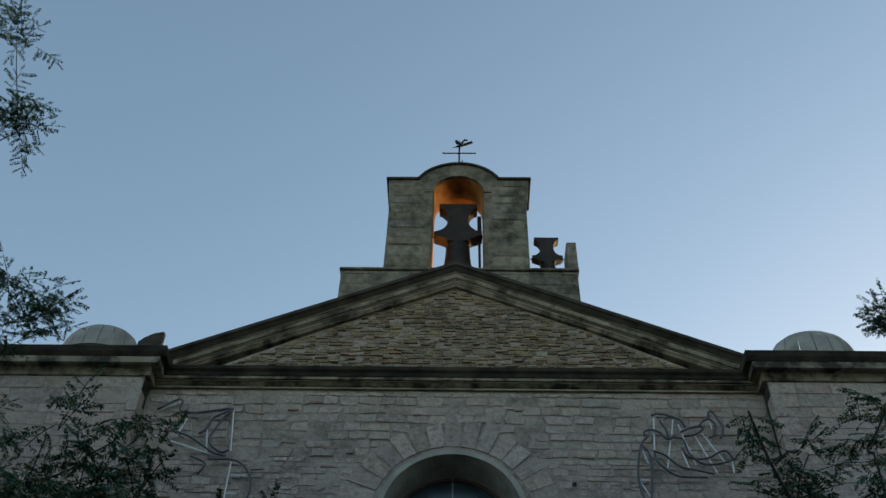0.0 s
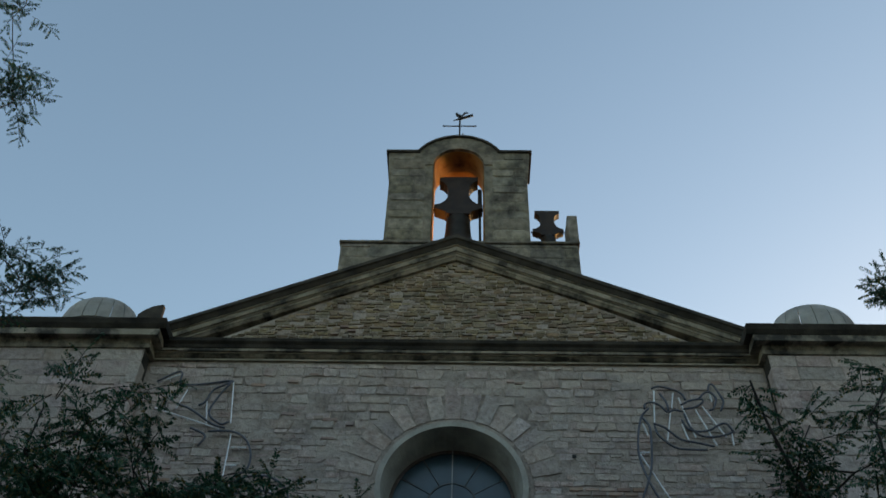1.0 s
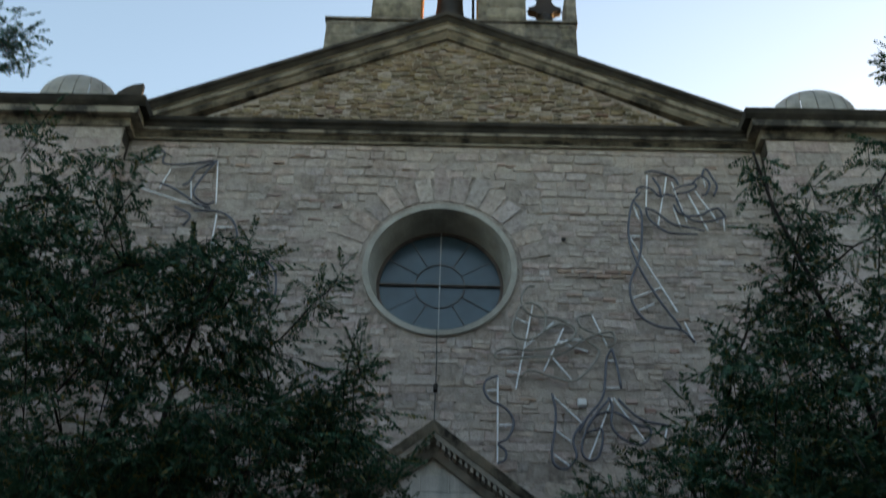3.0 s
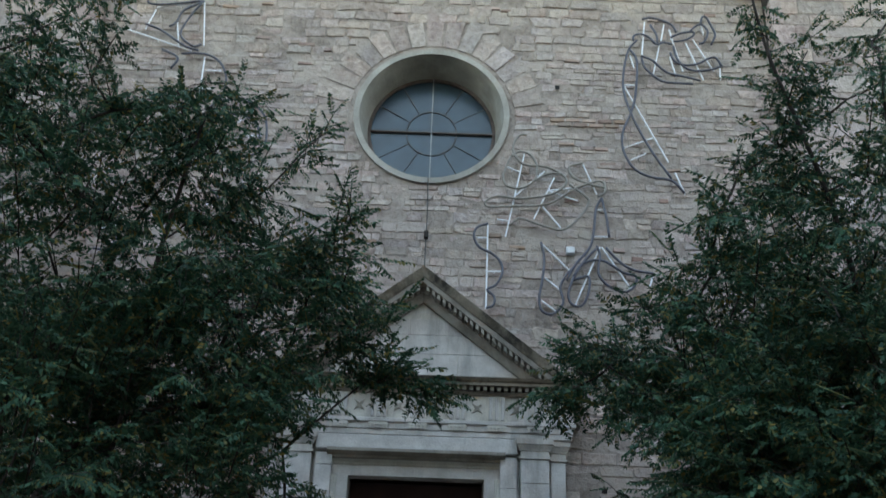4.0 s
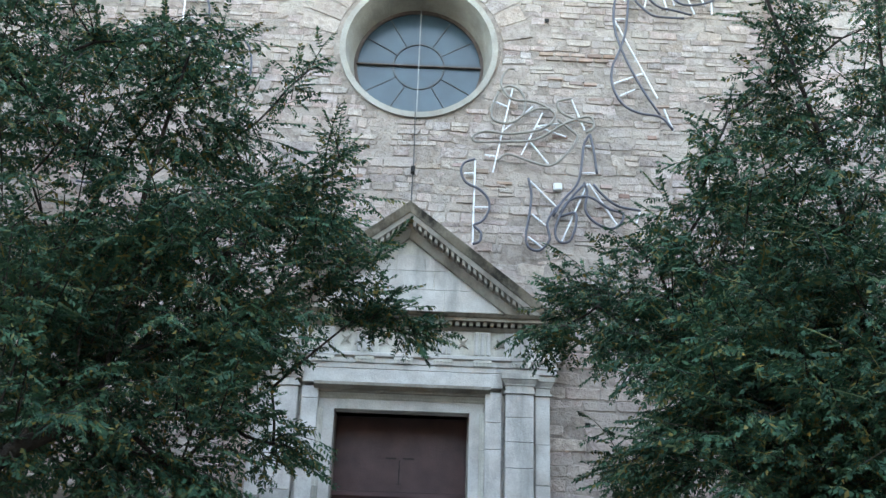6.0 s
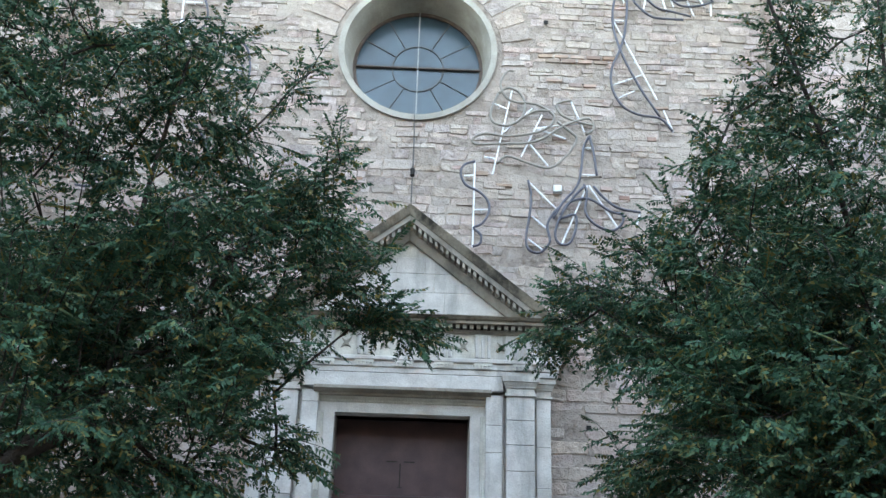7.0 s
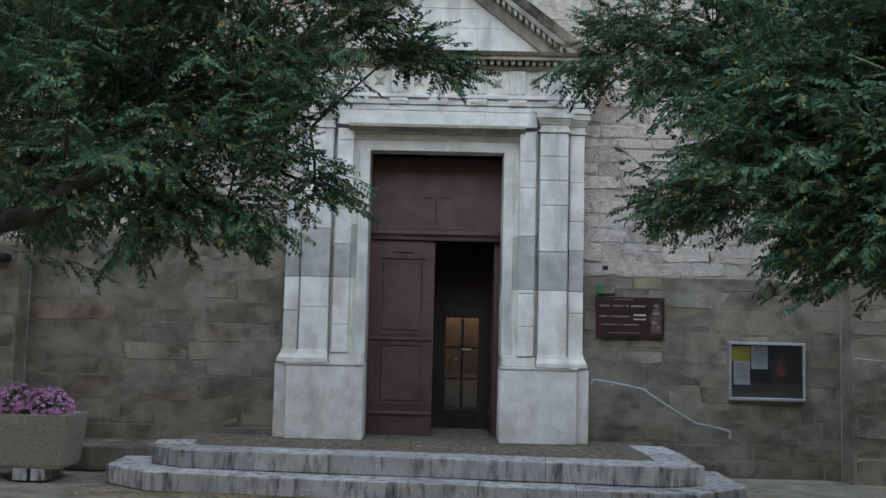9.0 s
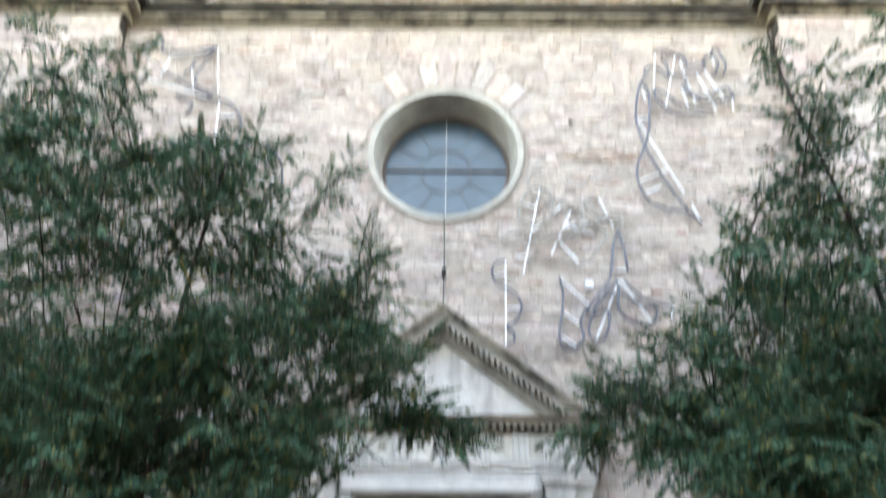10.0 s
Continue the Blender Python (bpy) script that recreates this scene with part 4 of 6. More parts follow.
for a, b, z in ((-0.82, -0.7, 2.41), (-0.46, -0.34, 2.41), (-0.7, -0.46, 2.55)):
    part("ear_moulding", a_box(a, b, DY - 0.03, DY - 0.002, z, z + 0.03), M_DOOR, leaf)
door2 = thing("door_2", (0.57, DY, SILL), "oxblood painted wooden door leaf standing open inwards", "door", kind="structure")
leaf2 = part("leaf", a_box(0.53, 0.595, DY + 0.06, DY + 0.84, SILL + 0.01, 2.69), M_DOOR, door2)
part("kick_moulding", a_box(0.505, 0.53, DY + 0.08, DY + 0.82, 0.6, 0.64, 0.01), M_DOOR, leaf2)
trans = thing("door_transom", (AXIS, DY, 2.69), "oxblood painted fixed panel above the doors with a thin relief cross", "door panel", kind="structure")
part("transom_beam", moulding([(DY + 0.1, 2.7), (DY - 0.04, 2.7), (DY - 0.05, 2.74), (DY - 0.08, 2.77), (DY - 0.08, 2.82), (DY + 0.1, 2.83)], (DOOR_L + 0.004, DOOR_R - 0.004)), M_DOOR, trans)
board = part("fixed_board", a_box(DOOR_L + 0.004, DOOR_R - 0.004, DY, DY + 0.06, 2.832, DOOR_TOP - 0.002), M_DOOR, trans)
for a, b, c, d in ((-0.36, -0.23, 3.215, 3.23), (-0.15, -0.02, 3.215, 3.23), (-0.2, -0.185, 2.93, 3.2), (-0.22, -0.165, 2.92, 2.93)):
    part("relief_line", a_box(a, b, DY - 0.012, DY + 0.001, c, d), M_DARKWOOD, board)
# vestibule behind
for nm, q in (("wall_vestibule_left", (-1.2, -0.98, 12.0, 13.4, 0.3, 3.8)), ("wall_vestibule_right", (0.61, 0.85, 12.0, 13.4, 0.3, 3.8)), ("wall_vestibule_back", (-1.2, 0.85, 13.45, 13.6, 0.3, 3.8))):
    tagged(part(nm, a_box(*q), M_INSIDE if "back" in nm else M_DARKWOOD), "dark vestibule wall", "wall", kind="structure")
tagged(part("ceiling_vestibule", a_box(-1.2, 0.85, 11.8, 13.6, 3.8, 3.95), M_DARKWOOD), "dark vestibule ceiling", "ceiling", kind="structure")
tagged(part("floor", a_box(-1.2, 0.85, WALL_Y, 13.6, 0.2, SILL + 0.004), M_PAVING), "worn stone threshold and vestibule floor", "floor", kind="structure")
inner = thing("door_3", (0.2, 12.75, SILL), "dark brown inner door with six glass panes", "door", kind="structure")
IY = 12.75
for a, b, c, d in ((-0.98, -0.04, SILL, 3.79), (0.39, 0.61, SILL, 3.79), (-0.04, 0.39, 1.79, 3.79), (-0.04, 0.39, SILL, 0.61), (0.16, 0.2, 0.62, 1.78)):
    part("stile", a_box(a, b, IY, IY + 0.05, c, d, 0.004), M_DARKWOOD, inner)
for zb in (0.99, 1.39):
    part("glazing_bar", a_box(-0.039, 0.389, IY - 0.004, IY + 0.046, zb, zb + 0.03), M_DARKWOOD, inner)
for a, b in ((-0.036, 0.158), (0.202, 0.386)):
    for c, d in ((0.615, 0.988), (1.022, 1.388), (1.422, 1.786)):
        pn = part("pane", a_box(a, b, IY + 0.02, IY + 0.026, c, d), M_PANE, inner)
        pn.visible_shadow = False
part("lock_plate", lathe([(0.002, 0), (0.02, 0), (0.02, 0.01), (0.002, 0.01)], (0.1, IY - 0.015, 1.25), 12), M_ALU, inner, "round metal lock")
part("handle", a_box(0.18, 0.29, IY - 0.03, IY - 0.015, 1.375, 1.395, 0.004), M_ALU, inner, "metal handle")
nave = new("nave_lamp", bpy.data.lights.new("nave_lamp", "POINT"))
nave.data.energy, nave.data.color, nave.data.shadow_soft_size = 0.55, (1.0, 0.72, 0.42), 0.1
nave.location = (0.2, 13.15, 2.2)

# ---- landing and steps ----
land_plan = [(-2.95, 10.5), (-2.55, 10.05), (2.05, 9.6), (2.3, 9.72), (2.3, WALL_Y), (-2.95, WALL_Y)]
land = part("landing", loft(bmesh.new(), [[(x, y, z) for x, y in land_plan] for z in (0.02, SILL)]), M_PAVING)
ledge = part("stone_ledge", a_box(-4.4, -2.96, 10.75, WALL_Y, 0.0, 0.27, 0.015), M_LOW)
tagged(ledge, "low worn stone ledge beside the landing", "ledge", kind="structure")
tagged(land, "paved landing before the church door", "landing", kind="structure")


def step_block(parent, a, b, depth, z0, z1):
    """A step stone between two corners of its front edge, of that depth, with a worn nosing."""
    a, b = Vector((*a, 0)), Vector((*b, 0))
    way = (b - a).normalized()
    back = Vector((-way.y, way.x, 0))
    g = 0.004
    a, b = a + way * g, b - way * g
    z1 += random.uniform(-0.006, 0.006)
    prof = [(0.012, z0), (0.0, z0 + 0.01), (0.0, z1 - 0.012), (0.004, z1 - 0.004), (0.014, z1), (depth, z1), (depth, z0)]
    part("step_stone", loft(bmesh.new(), [[tuple(p + back * d + Vector((0, 0, z))) for d, z in prof] for p in (a, b)]), M_STEP, parent)


steps = thing("steps", (-0.2, 9.5, 0), "two worn pale stone steps with dark streaks before the door", "steps", kind="structure")


def front(x, o):
    return (x, 9.56 - 0.1 * x + o)


xs = [-2.67, -1.9, -1.15, -0.15, 0.95, 2.12]
for a, b in zip(xs, xs[1:]):
    step_block(steps, front(a, 0), front(b, 0), 0.42, 0.185, 0.37)
step_block(steps, (-3.02, 10.12), front(-2.67, 0), 0.4, 0.185, 0.37)
step_block(steps, (-3.1, 10.6), (-3.02, 10.12), 0.4, 0.185, 0.37)
step_block(steps, front(2.12, 0), (2.48, 9.5), 0.4, 0.185, 0.37)
step_block(steps, (2.48, 9.5), (2.5, 10.4), 0.4, 0.185, 0.37)
step_block(steps, (2.5, 10.4), (2.45, 11.15), 0.4, 0.185, 0.37)
xs = [-2.9, -2.0, -0.55, 0.3, 1.2, 2.3]
for a, b in zip(xs, xs[1:]):
    step_block(steps, front(a, -0.32), front(b, -0.32), 0.5, 0.0, 0.18)
step_block(steps, (-3.45, 10.0), front(-2.9, -0.32), 0.5, 0.0, 0.18)
step_block(steps, (-3.5, 10.8), (-3.45, 10.0), 0.5, 0.0, 0.18)
step_block(steps, front(2.3, -0.32), (2.88, 9.5), 0.5, 0.0, 0.18)
step_block(steps, (2.88, 9.5), (2.9, 10.6), 0.5, 0.0, 0.18)

# ---- things on the wall ----
sign = thing("wall_sign", (2.12, WALL_Y, 1.58), "brown enamel information sign with cream lettering", "sign")
sign_plate = part("plate", a_box(1.72, 2.52, WALL_Y - 0.06, WALL_Y - 0.035, 1.58, 2.06, 0.004), M_SIGN, sign)
for x, z in ((1.77, 1.63), (2.47, 1.63), (1.77, 2.01), (2.47, 2.01)):
    part("fixing", a_box(x - 0.015, x + 0.015, WALL_Y - 0.036, WALL_Y + 0.03, z - 0.015, z + 0.015), M_ALU, sign)
for x0, x1, z, h in ((1.93, 2.16, 2.03, 0.012), (1.76, 1.88, 1.955, 0.03), (1.92, 2.04, 1.955, 0.03), (2.07, 2.1, 1.955, 0.03), (2.13, 2.3, 1.955, 0.03), (1.76, 1.85, 1.83, 0.026), (1.87, 1.89, 1.83, 0.026),
                     (1.91, 2.11, 1.83, 0.026), (2.16, 2.3, 1.85, 0.03), (2.16, 2.3, 1.8, 0.025), (1.78, 1.97, 1.735, 0.02), (2.0, 2.02, 1.735, 0.02), (2.05, 2.22, 1.735, 0.02), (1.86, 2.24, 1.64, 0.012)):
    part("line_of_writing", a_box(x0, x1, WALL_Y - 0.0635, WALL_Y - 0.0595, z - h * 0.32, z + h * 0.32), M_SIGNTEXT if x0 == 2.16 else M_SIGNDIM, sign_plate)
part("emblem", outline_wall([[(2.36, 1.64), (2.37, 1.76), (2.35, 1.82), (2.39, 1.92), (2.41, 2.0), (2.45, 2.0), (2.47, 1.93), (2.49, 1.83), (2.47, 1.76), (2.49, 1.64)]], WALL_Y - 0.0625, WALL_Y - 0.0595), M_SIGNFAINT, sign_plate, "faded upright emblem")
for x0, x1, z in ((2.4, 2.44, 1.95), (2.39, 2.46, 1.86), (2.38, 2.43, 1.75), (2.44, 2.47, 1.7)):
    part("emblem_stroke", a_box(x0, x1, WALL_Y - 0.0645, WALL_Y - 0.062, z, z + 0.025), M_SIGNDIM, sign_plate)
gp = thing("green_plate", (1.85, WALL_Y, 2.08), "small green plate above the brown sign", "plate")
part("plate", a_box(1.73, 1.95, WALL_Y - 0.045, WALL_Y - 0.025, 2.09, 2.2, 0.003), M_GREEN, gp)
part("light_field", a_box(1.8, 1.94, WALL_Y - 0.048, WALL_Y - 0.0445, 2.105, 2.185), M_LOW, gp)

nb = thing("notice_board", (3.72, WALL_Y, 0.89), "glazed aluminium notice board with papers and a poster", "notice board")
x0, x1, z0, z1 = 3.27, 4.16, 0.89, 1.57
back_board = part("backing", a_box(x0 + 0.02, x1 - 0.02, WALL_Y - 0.03, WALL_Y + 0.02, z0 + 0.02, z1 - 0.02), M_BOARD, nb)
for q in ((x0, x1, z1 - 0.035, z1), (x0, x1, z0, z0 + 0.035), (x0, x0 + 0.03, z0 + 0.036, z1 - 0.036), (x1 - 0.03, x1, z0 + 0.036, z1 - 0.036)):
    part("frame_bar", a_box(q[0], q[1], WALL_Y - 0.085, WALL_Y + 0.0, q[2], q[3], 0.005), M_ALU, nb)
part("pane", a_box(x0 + 0.03, x1 - 0.03, WALL_Y - 0.07, WALL_Y - 0.066, z0 + 0.035, z1 - 0.035), M_PANE, nb).visible_shadow = False
part("notice", a_box(3.337, 3.526, WALL_Y - 0.037, WALL_Y - 0.034, 1.07, 1.345), M_PAPER, back_board, "white printed notice")
part("notice", a_box(3.542, 3.734, WALL_Y - 0.037, WALL_Y - 0.034, 1.255, 1.53), M_PAPER, back_board, "white printed notice")
part("notice", a_box(3.315, 3.53, WALL_Y - 0.0335, WALL_Y - 0.031, 1.335, 1.52), M_YELLOW, back_board, "yellow notice")
for x0, x1, za, zb in ((3.36, 3.5, 1.12, 1.31), (3.565, 3.71, 1.3, 1.5)):
    for k in range(8):
        z = zb - (zb - za) * k / 8
        part("line_of_writing", a_box(x0, x1 - 0.03 * (k % 3 == 2), WALL_Y - 0.0385, WALL_Y - 0.0365, z - 0.008, z), M_GREYPRINT, back_board)
poster = part("poster", a_box(3.76, 3.98, WALL_Y - 0.036, WALL_Y - 0.033, 1.12, 1.47), M_BOARD, back_board, "dark poster with an orange glow")
part("glow_print", outline_wall([[(3.85, 1.18), (3.92, 1.17), (3.955, 1.23), (3.945, 1.36), (3.91, 1.4), (3.86, 1.36), (3.83, 1.27)]], WALL_Y - 0.0385, WALL_Y - 0.0365), M_POSTER, poster)
part("bottom_ledge", a_box(3.31, 3.97, WALL_Y - 0.04, WALL_Y - 0.031, 0.93, 0.985), M_LEAD, back_board, "grey ledge strip")

rail = thing("handrail", (2.4, 11.4, 0.5), "bent pale metal handrail on wall brackets", "handrail")
part("tube", tube([(1.66, 11.36, 1.04), (1.67, 11.36, 1.08), (1.75, 11.36, 1.085), (2.23, 11.36, 1.0), (2.32, 11.36, 0.95), (2.58, 11.36, 0.785), (2.84, 11.36, 0.635), (2.95, 11.36, 0.605), (3.2, 11.36, 0.555), (3.26, 11.36, 0.53), (3.26, 11.36, 0.46)], 0.013, 8, 3), M_ALU, rail)
for x, z in ((1.9, 1.05), (2.62, 0.76), (3.1, 0.575)):
    part("bracket", tube([(x, 11.36, z - 0.01), (x, 11.5, z - 0.06)], 0.01), M_ALU, rail)

wire = thing("lightning_wire", (AXIS, WALL_Y, 6.2), "thin dark wire with a clamp below the round window", "wire")
part("wire_run", tube([(AXIS - 0.01, 11.45, 7.72), (AXIS, 11.45, 7.2), (AXIS - 0.005, 11.46, 6.6), (AXIS, 11.3, 6.3)], 0.008), M_LEAD, wire)
part("clamp", a_box(AXIS - 0.03, AXIS + 0.025, 11.42, 11.5, 6.83, 6.93, 0.01), M_IRON, wire)
jb = thing("junction_box", (1.69, 11.45, 6.68), "small white plastic junction box on the wall", "junction box")
jb_case = part("case", a_box(1.63, 1.74, 11.42, 11.5, 6.67, 6.77, 0.01), M_WHITE, jb)
part("lid", a_box(1.64, 1.73, 11.412, 11.42, 6.68, 6.76, 0.003), M_WHITE, jb_case)
cap_ = thing("wall_lamp", (-5.4, 11.3, 2.3), "dark metal bracket on the wall", "wall bracket")
part("arm", a_box(-5.7, -5.08, 11.0, 11.21, 2.28, 2.38, 0.02), M_IRON, cap_)

# ---- flower trough ----
pl = thing("flower_trough", (-4.5, 10.2, 0.1), "exposed-aggregate concrete trough of pink chrysanthemums on feet", "planter")
secs = [[(-5.15 + g, 9.9 + g, z), (-3.84 - g, 9.9 + g, z), (-3.84 - g, 10.5 - g, z), (-5.15 + g, 10.5 - g, z)] for g, z in ((0.06, 0.12), (0.04, 0.16), (0.0, 0.62), (0.0, 0.66), (0.07, 0.66), (0.09, 0.56))]
part("trough", loft(bmesh.new(), secs), M_CONCRETE, pl)
part("soil", a_box(-5.06, -3.93, 9.98, 10.42, 0.57, 0.6), M_SOIL, pl)
for x in (-4.95, -4.3, -4.12):
    part("foot", a_box(x - 0.07, x + 0.07, 9.95, 10.45, 0.0, 0.12, 0.01), M_STEP, pl)


def flower_bush(cx, cy, z0, r, h, petals, label, n):
    ob = thing("chrysanthemum", (cx, cy, z0), label, "flowers", "flowers in the trough")
    rng = random.Random(int(cx * 100))
    lv, lf, fv, ff = [], [], [], []
    for k in range(n):
        a, u = rng.uniform(0, 2 * math.pi), rng.uniform(0.0, 1.0)
        el = math.asin(u)
        d = Vector((math.cos(a) * math.cos(el), math.sin(a) * math.cos(el), math.sin(el)))
        p = Vector((cx, cy, z0)) + Vector((d.x * r, d.y * r * 0.7, d.z * h)) * rng.uniform(0.88, 1.06)
        s = rng.uniform(0.014, 0.024)
        q = d.to_track_quat("Z", "Y").to_matrix()
        for layer, (rr, up) in enumerate(((1.0, 0.15), (0.62, 0.45))):
            for j in range(7):
                t0 = 2 * math.pi * (j + 0.4 * layer) / 7
                b = len(fv)
                for rad, ang, hh in ((0.1, t0, 0), (rr * 0.8, t0 - 0.32, up), (rr * 1.1, t0, up * 1.3), (rr * 0.8, t0 + 0.32, up)):
                    fv.append(tuple(p + q @ Vector((rad * math.cos(ang), rad * math.sin(ang), hh)) * s))
                ff.append((b, b + 1, b + 2, b + 3))
    for k in range(n):
        a, u = rng.uniform(0, 2 * math.pi), rng.uniform(-0.1, 0.95)
        el = math.asin(u)
        p = Vector((cx, cy, z0)) + Vector((math.cos(a) * math.cos(el) * r, math.sin(a) * math.cos(el) * r * 0.7, u * h)) * rng.uniform(0.55, 0.97)
        q = Euler((rng.uniform(-1, 1), rng.uniform(-1, 1), rng.uniform(0, 6.3))).to_matrix()
        b = len(lv)
        for v in ((0, 0, 0), (0.012, 0.02, 0.004), (0, 0.05, 0), (-0.012, 0.02, 0.004)):
            lv.append(tuple(p + q @ Vector(v)))
        lf.append((b, b + 1, b + 2, b + 3))
    for nm, vv, fc, mt in (("bloom_cover", fv, ff, petals), ("foliage", lv, lf, M_FLOWERLEAF)):
        me = bpy.data.meshes.new(nm)
        me.from_pydata([tuple(Vector(v) - Vector((cx, cy, z0))) for v in vv], [], fc)
        me.materials.append(mt)
        o = new(nm, me)
        o.parent = ob
    part("stem", tube([(cx, cy, z0 - 0.02), (cx + 0.01, cy, z0 + h * 0.6)], 0.012), M_FLOWERLEAF, ob)


flower_bush(-4.16, 10.18, 0.6, 0.3, 0.32, M_PINK, "bushy pink chrysanthemum in the trough", 420)
flower_bush(-4.5, 10.2, 0.6, 0.26, 0.36, M_PINK, "bushy pink chrysanthemum in the trough", 330)
flower_bush(-4.84, 10.2, 0.6, 0.24, 0.34, M_BLUSH, "pale pink chrysanthemum in the trough", 300)

# fallen leaves along the steps
rng = random.Random(8)
vv, fc = [], []
for k in range(2600):
    ground_z = 0.012
    if k % 5 == 0:
        x, y, ground_z = rng.uniform(-2.5, 2.0), rng.uniform(10.15, 11.0), SILL + 0.006
    elif k % 2:
        x = rng.uniform(-3.6, 3.2)
        y = front(x, -0.36)[1] - abs(rng.gauss(0, 0.18))
    else:
        x, y = rng.uniform(-6, 6), rng.uniform(5.5, 11)
        if -3.5 < x < 2.95 and y > 9:
            x = 3.0 + rng.uniform(0, 2)
    s, a = rng.uniform(0.014, 0.036), rng.uniform(0, 6.3)
    b = len(vv)
    for dx, dy, dz in ((-1, 0, 0), (0, -0.5, 0.25), (1, 0, 0.1), (0, 0.5, 0.3)):
        vv.append((x + s * (dx * math.cos(a) - dy * math.sin(a)), y + s * (dx * math.sin(a) + dy * math.cos(a)), ground_z + s * dz))
    fc.append((b, b + 1, b + 2, b + 3))
me = bpy.data.meshes.new("fallen_leaves")
me.from_pydata(vv, [], fc)
me.materials.append(M_DRYLEAF)
tagged(new("fallen_leaves", me), "dry yellow leaves scattered on the asphalt", "leaves", kind="stuff")

# ---- festive light figures of rope tube on white rods ----
RY = 11.41


def light_figure(label, at, ropes, rods, bluish=True):
    ob = thing("light_figure", (at[0], RY, at[1]), label, "light figure", "rope light figures on the facade")
    for k, pts in enumerate(ropes):
        part("rope_tube", tube([(x, RY - 0.012 + 0.006 * (j % 2), z) for j, (x, z) in enumerate(pts)], 0.017, 6, 4), M_ROPE if bluish else M_ROPE_CLEAR, ob, smooth=True)
    for k, ((xa, za), (xb, zb)) in enumerate(rods):
        rod = part("rod", tube([(xa, RY + 0.02, za), (xb, RY + 0.02, zb)], 0.0115, 6), M_ROD, ob, "white metal rod")
        part("stand_off", tube([((xa + xb) / 2, RY + 0.03, (za + zb) / 2), ((xa + xb) / 2, WALL_Y + 0.02, (za + zb) / 2)], 0.006, 5), M_ROD, rod)


M_ROPE_CLEAR = material("clear_rope_light", (0.2, 0.18, 0.15), (0.3, 0.27, 0.23), 10, 0.35, 0.0, 60, spec=0.5)
light_figure("small curled rope light figure beside the portal gable", (0.6, 5.87),
             [[(0.61, 7.05), (0.47, 6.99), (0.43, 6.86), (0.50, 6.71), (0.67, 6.62), (0.78, 6.50), (0.80, 6.35), (0.72, 6.19), (0.61, 6.12), (0.70, 6.03), (0.69, 5.91), (0.60, 5.87)]],
             [((0.61, 7.05), (0.60, 5.87)), ((0.47, 6.85), (0.61, 6.86)), ((0.61, 6.38), (0.80, 6.39))])
light_figure("looped dark rope light figure on white rods", (1.9, 5.8),
             [[(1.30, 6.81), (1.34, 6.57), (1.31, 6.27), (1.27, 6.03), (1.30, 5.86), (1.44, 5.82), (1.57, 5.97), (1.54, 6.19), (1.62, 6.36), (1.71, 6.46)],
              [(2.02, 6.75), (1.88, 6.59), (1.72, 6.34), (1.64, 6.09), (1.69, 5.95), (1.82, 5.96), (1.90, 6.15), (1.90, 6.35), (1.71, 6.29)],
              [(1.71, 6.34), (1.83, 6.52), (2.08, 6.58), (2.35, 6.42), (2.51, 6.37), (2.48, 6.23), (2.34, 6.15), (2.14, 6.24), (2.03, 6.40), (2.06, 6.65), (2.02, 6.78)],
              [(2.11, 7.48), (2.03, 7.32), (1.99, 7.00), (1.93, 6.75), (1.74, 6.51), (1.62, 6.29)], [(2.11, 7.48), (2.16, 7.22), (2.19, 6.91)],
              [(2.14, 6.76), (2.27, 6.61), (2.45, 6.47), (2.74, 6.42)]],
             [((1.30, 6.81), (1.69, 6.41)), ((1.35, 6.32), (1.54, 6.16)), ((1.30, 6.01), (1.48, 5.87)), ((2.07, 6.78), (1.72, 5.94)), ((2.09, 6.78), (2.45, 6.20)),
              ((2.05, 7.32), (2.15, 7.32)), ((2.00, 6.93), (2.19, 6.93)), ((2.74, 6.42), (2.69, 6.26))])
light_figure("tangled pale rope light figure below the round window", (1.4, 7.0),
             [[(0.90, 8.06), (1.02, 8.15), (1.17, 8.10), (1.26, 7.92), (1.21, 7.70), (1.03, 7.59), (0.84, 7.63), (0.81, 7.79), (0.90, 8.06)],
              [(1.12, 8.41), (1.02, 8.40), (0.93, 8.18), (1.07, 7.96), (1.40, 7.92), (1.64, 7.77), (1.59, 7.61), (1.40, 7.50), (1.03, 7.43), (0.74, 7.46), (0.58, 7.38), (0.61, 7.30), (0.89, 7.31)],
              [(0.89, 7.31), (1.40, 7.37), (1.78, 7.62), (2.11, 7.74), (2.16, 7.58), (2.06, 7.50)], [(1.21, 7.70), (1.40, 7.82), (1.59, 7.83)],
              [(0.89, 7.03), (1.03, 7.14), (1.31, 7.05), (1.59, 7.00), (1.82, 7.20), (1.94, 7.42), (1.87, 7.52), (1.69, 7.67)], [(1.88, 8.00), (1.69, 7.94), (1.74, 7.78), (1.97, 7.68), (2.16, 7.64)]],
             [((1.09, 8.13), (0.84, 6.88)), ((0.83, 7.93), (1.02, 7.85)), ((1.49, 7.78), (1.21, 7.15)), ((0.98, 7.50), (1.36, 7.87)), ((1.88, 8.00), (2.05, 7.55)), ((1.40, 7.58), (1.80, 7.44)),
              ((1.33, 7.34), (1.56, 7.04)), ((1.40, 7.58), (1.97, 7.67)), ((0.73, 7.13), (0.87, 7.11))], False)
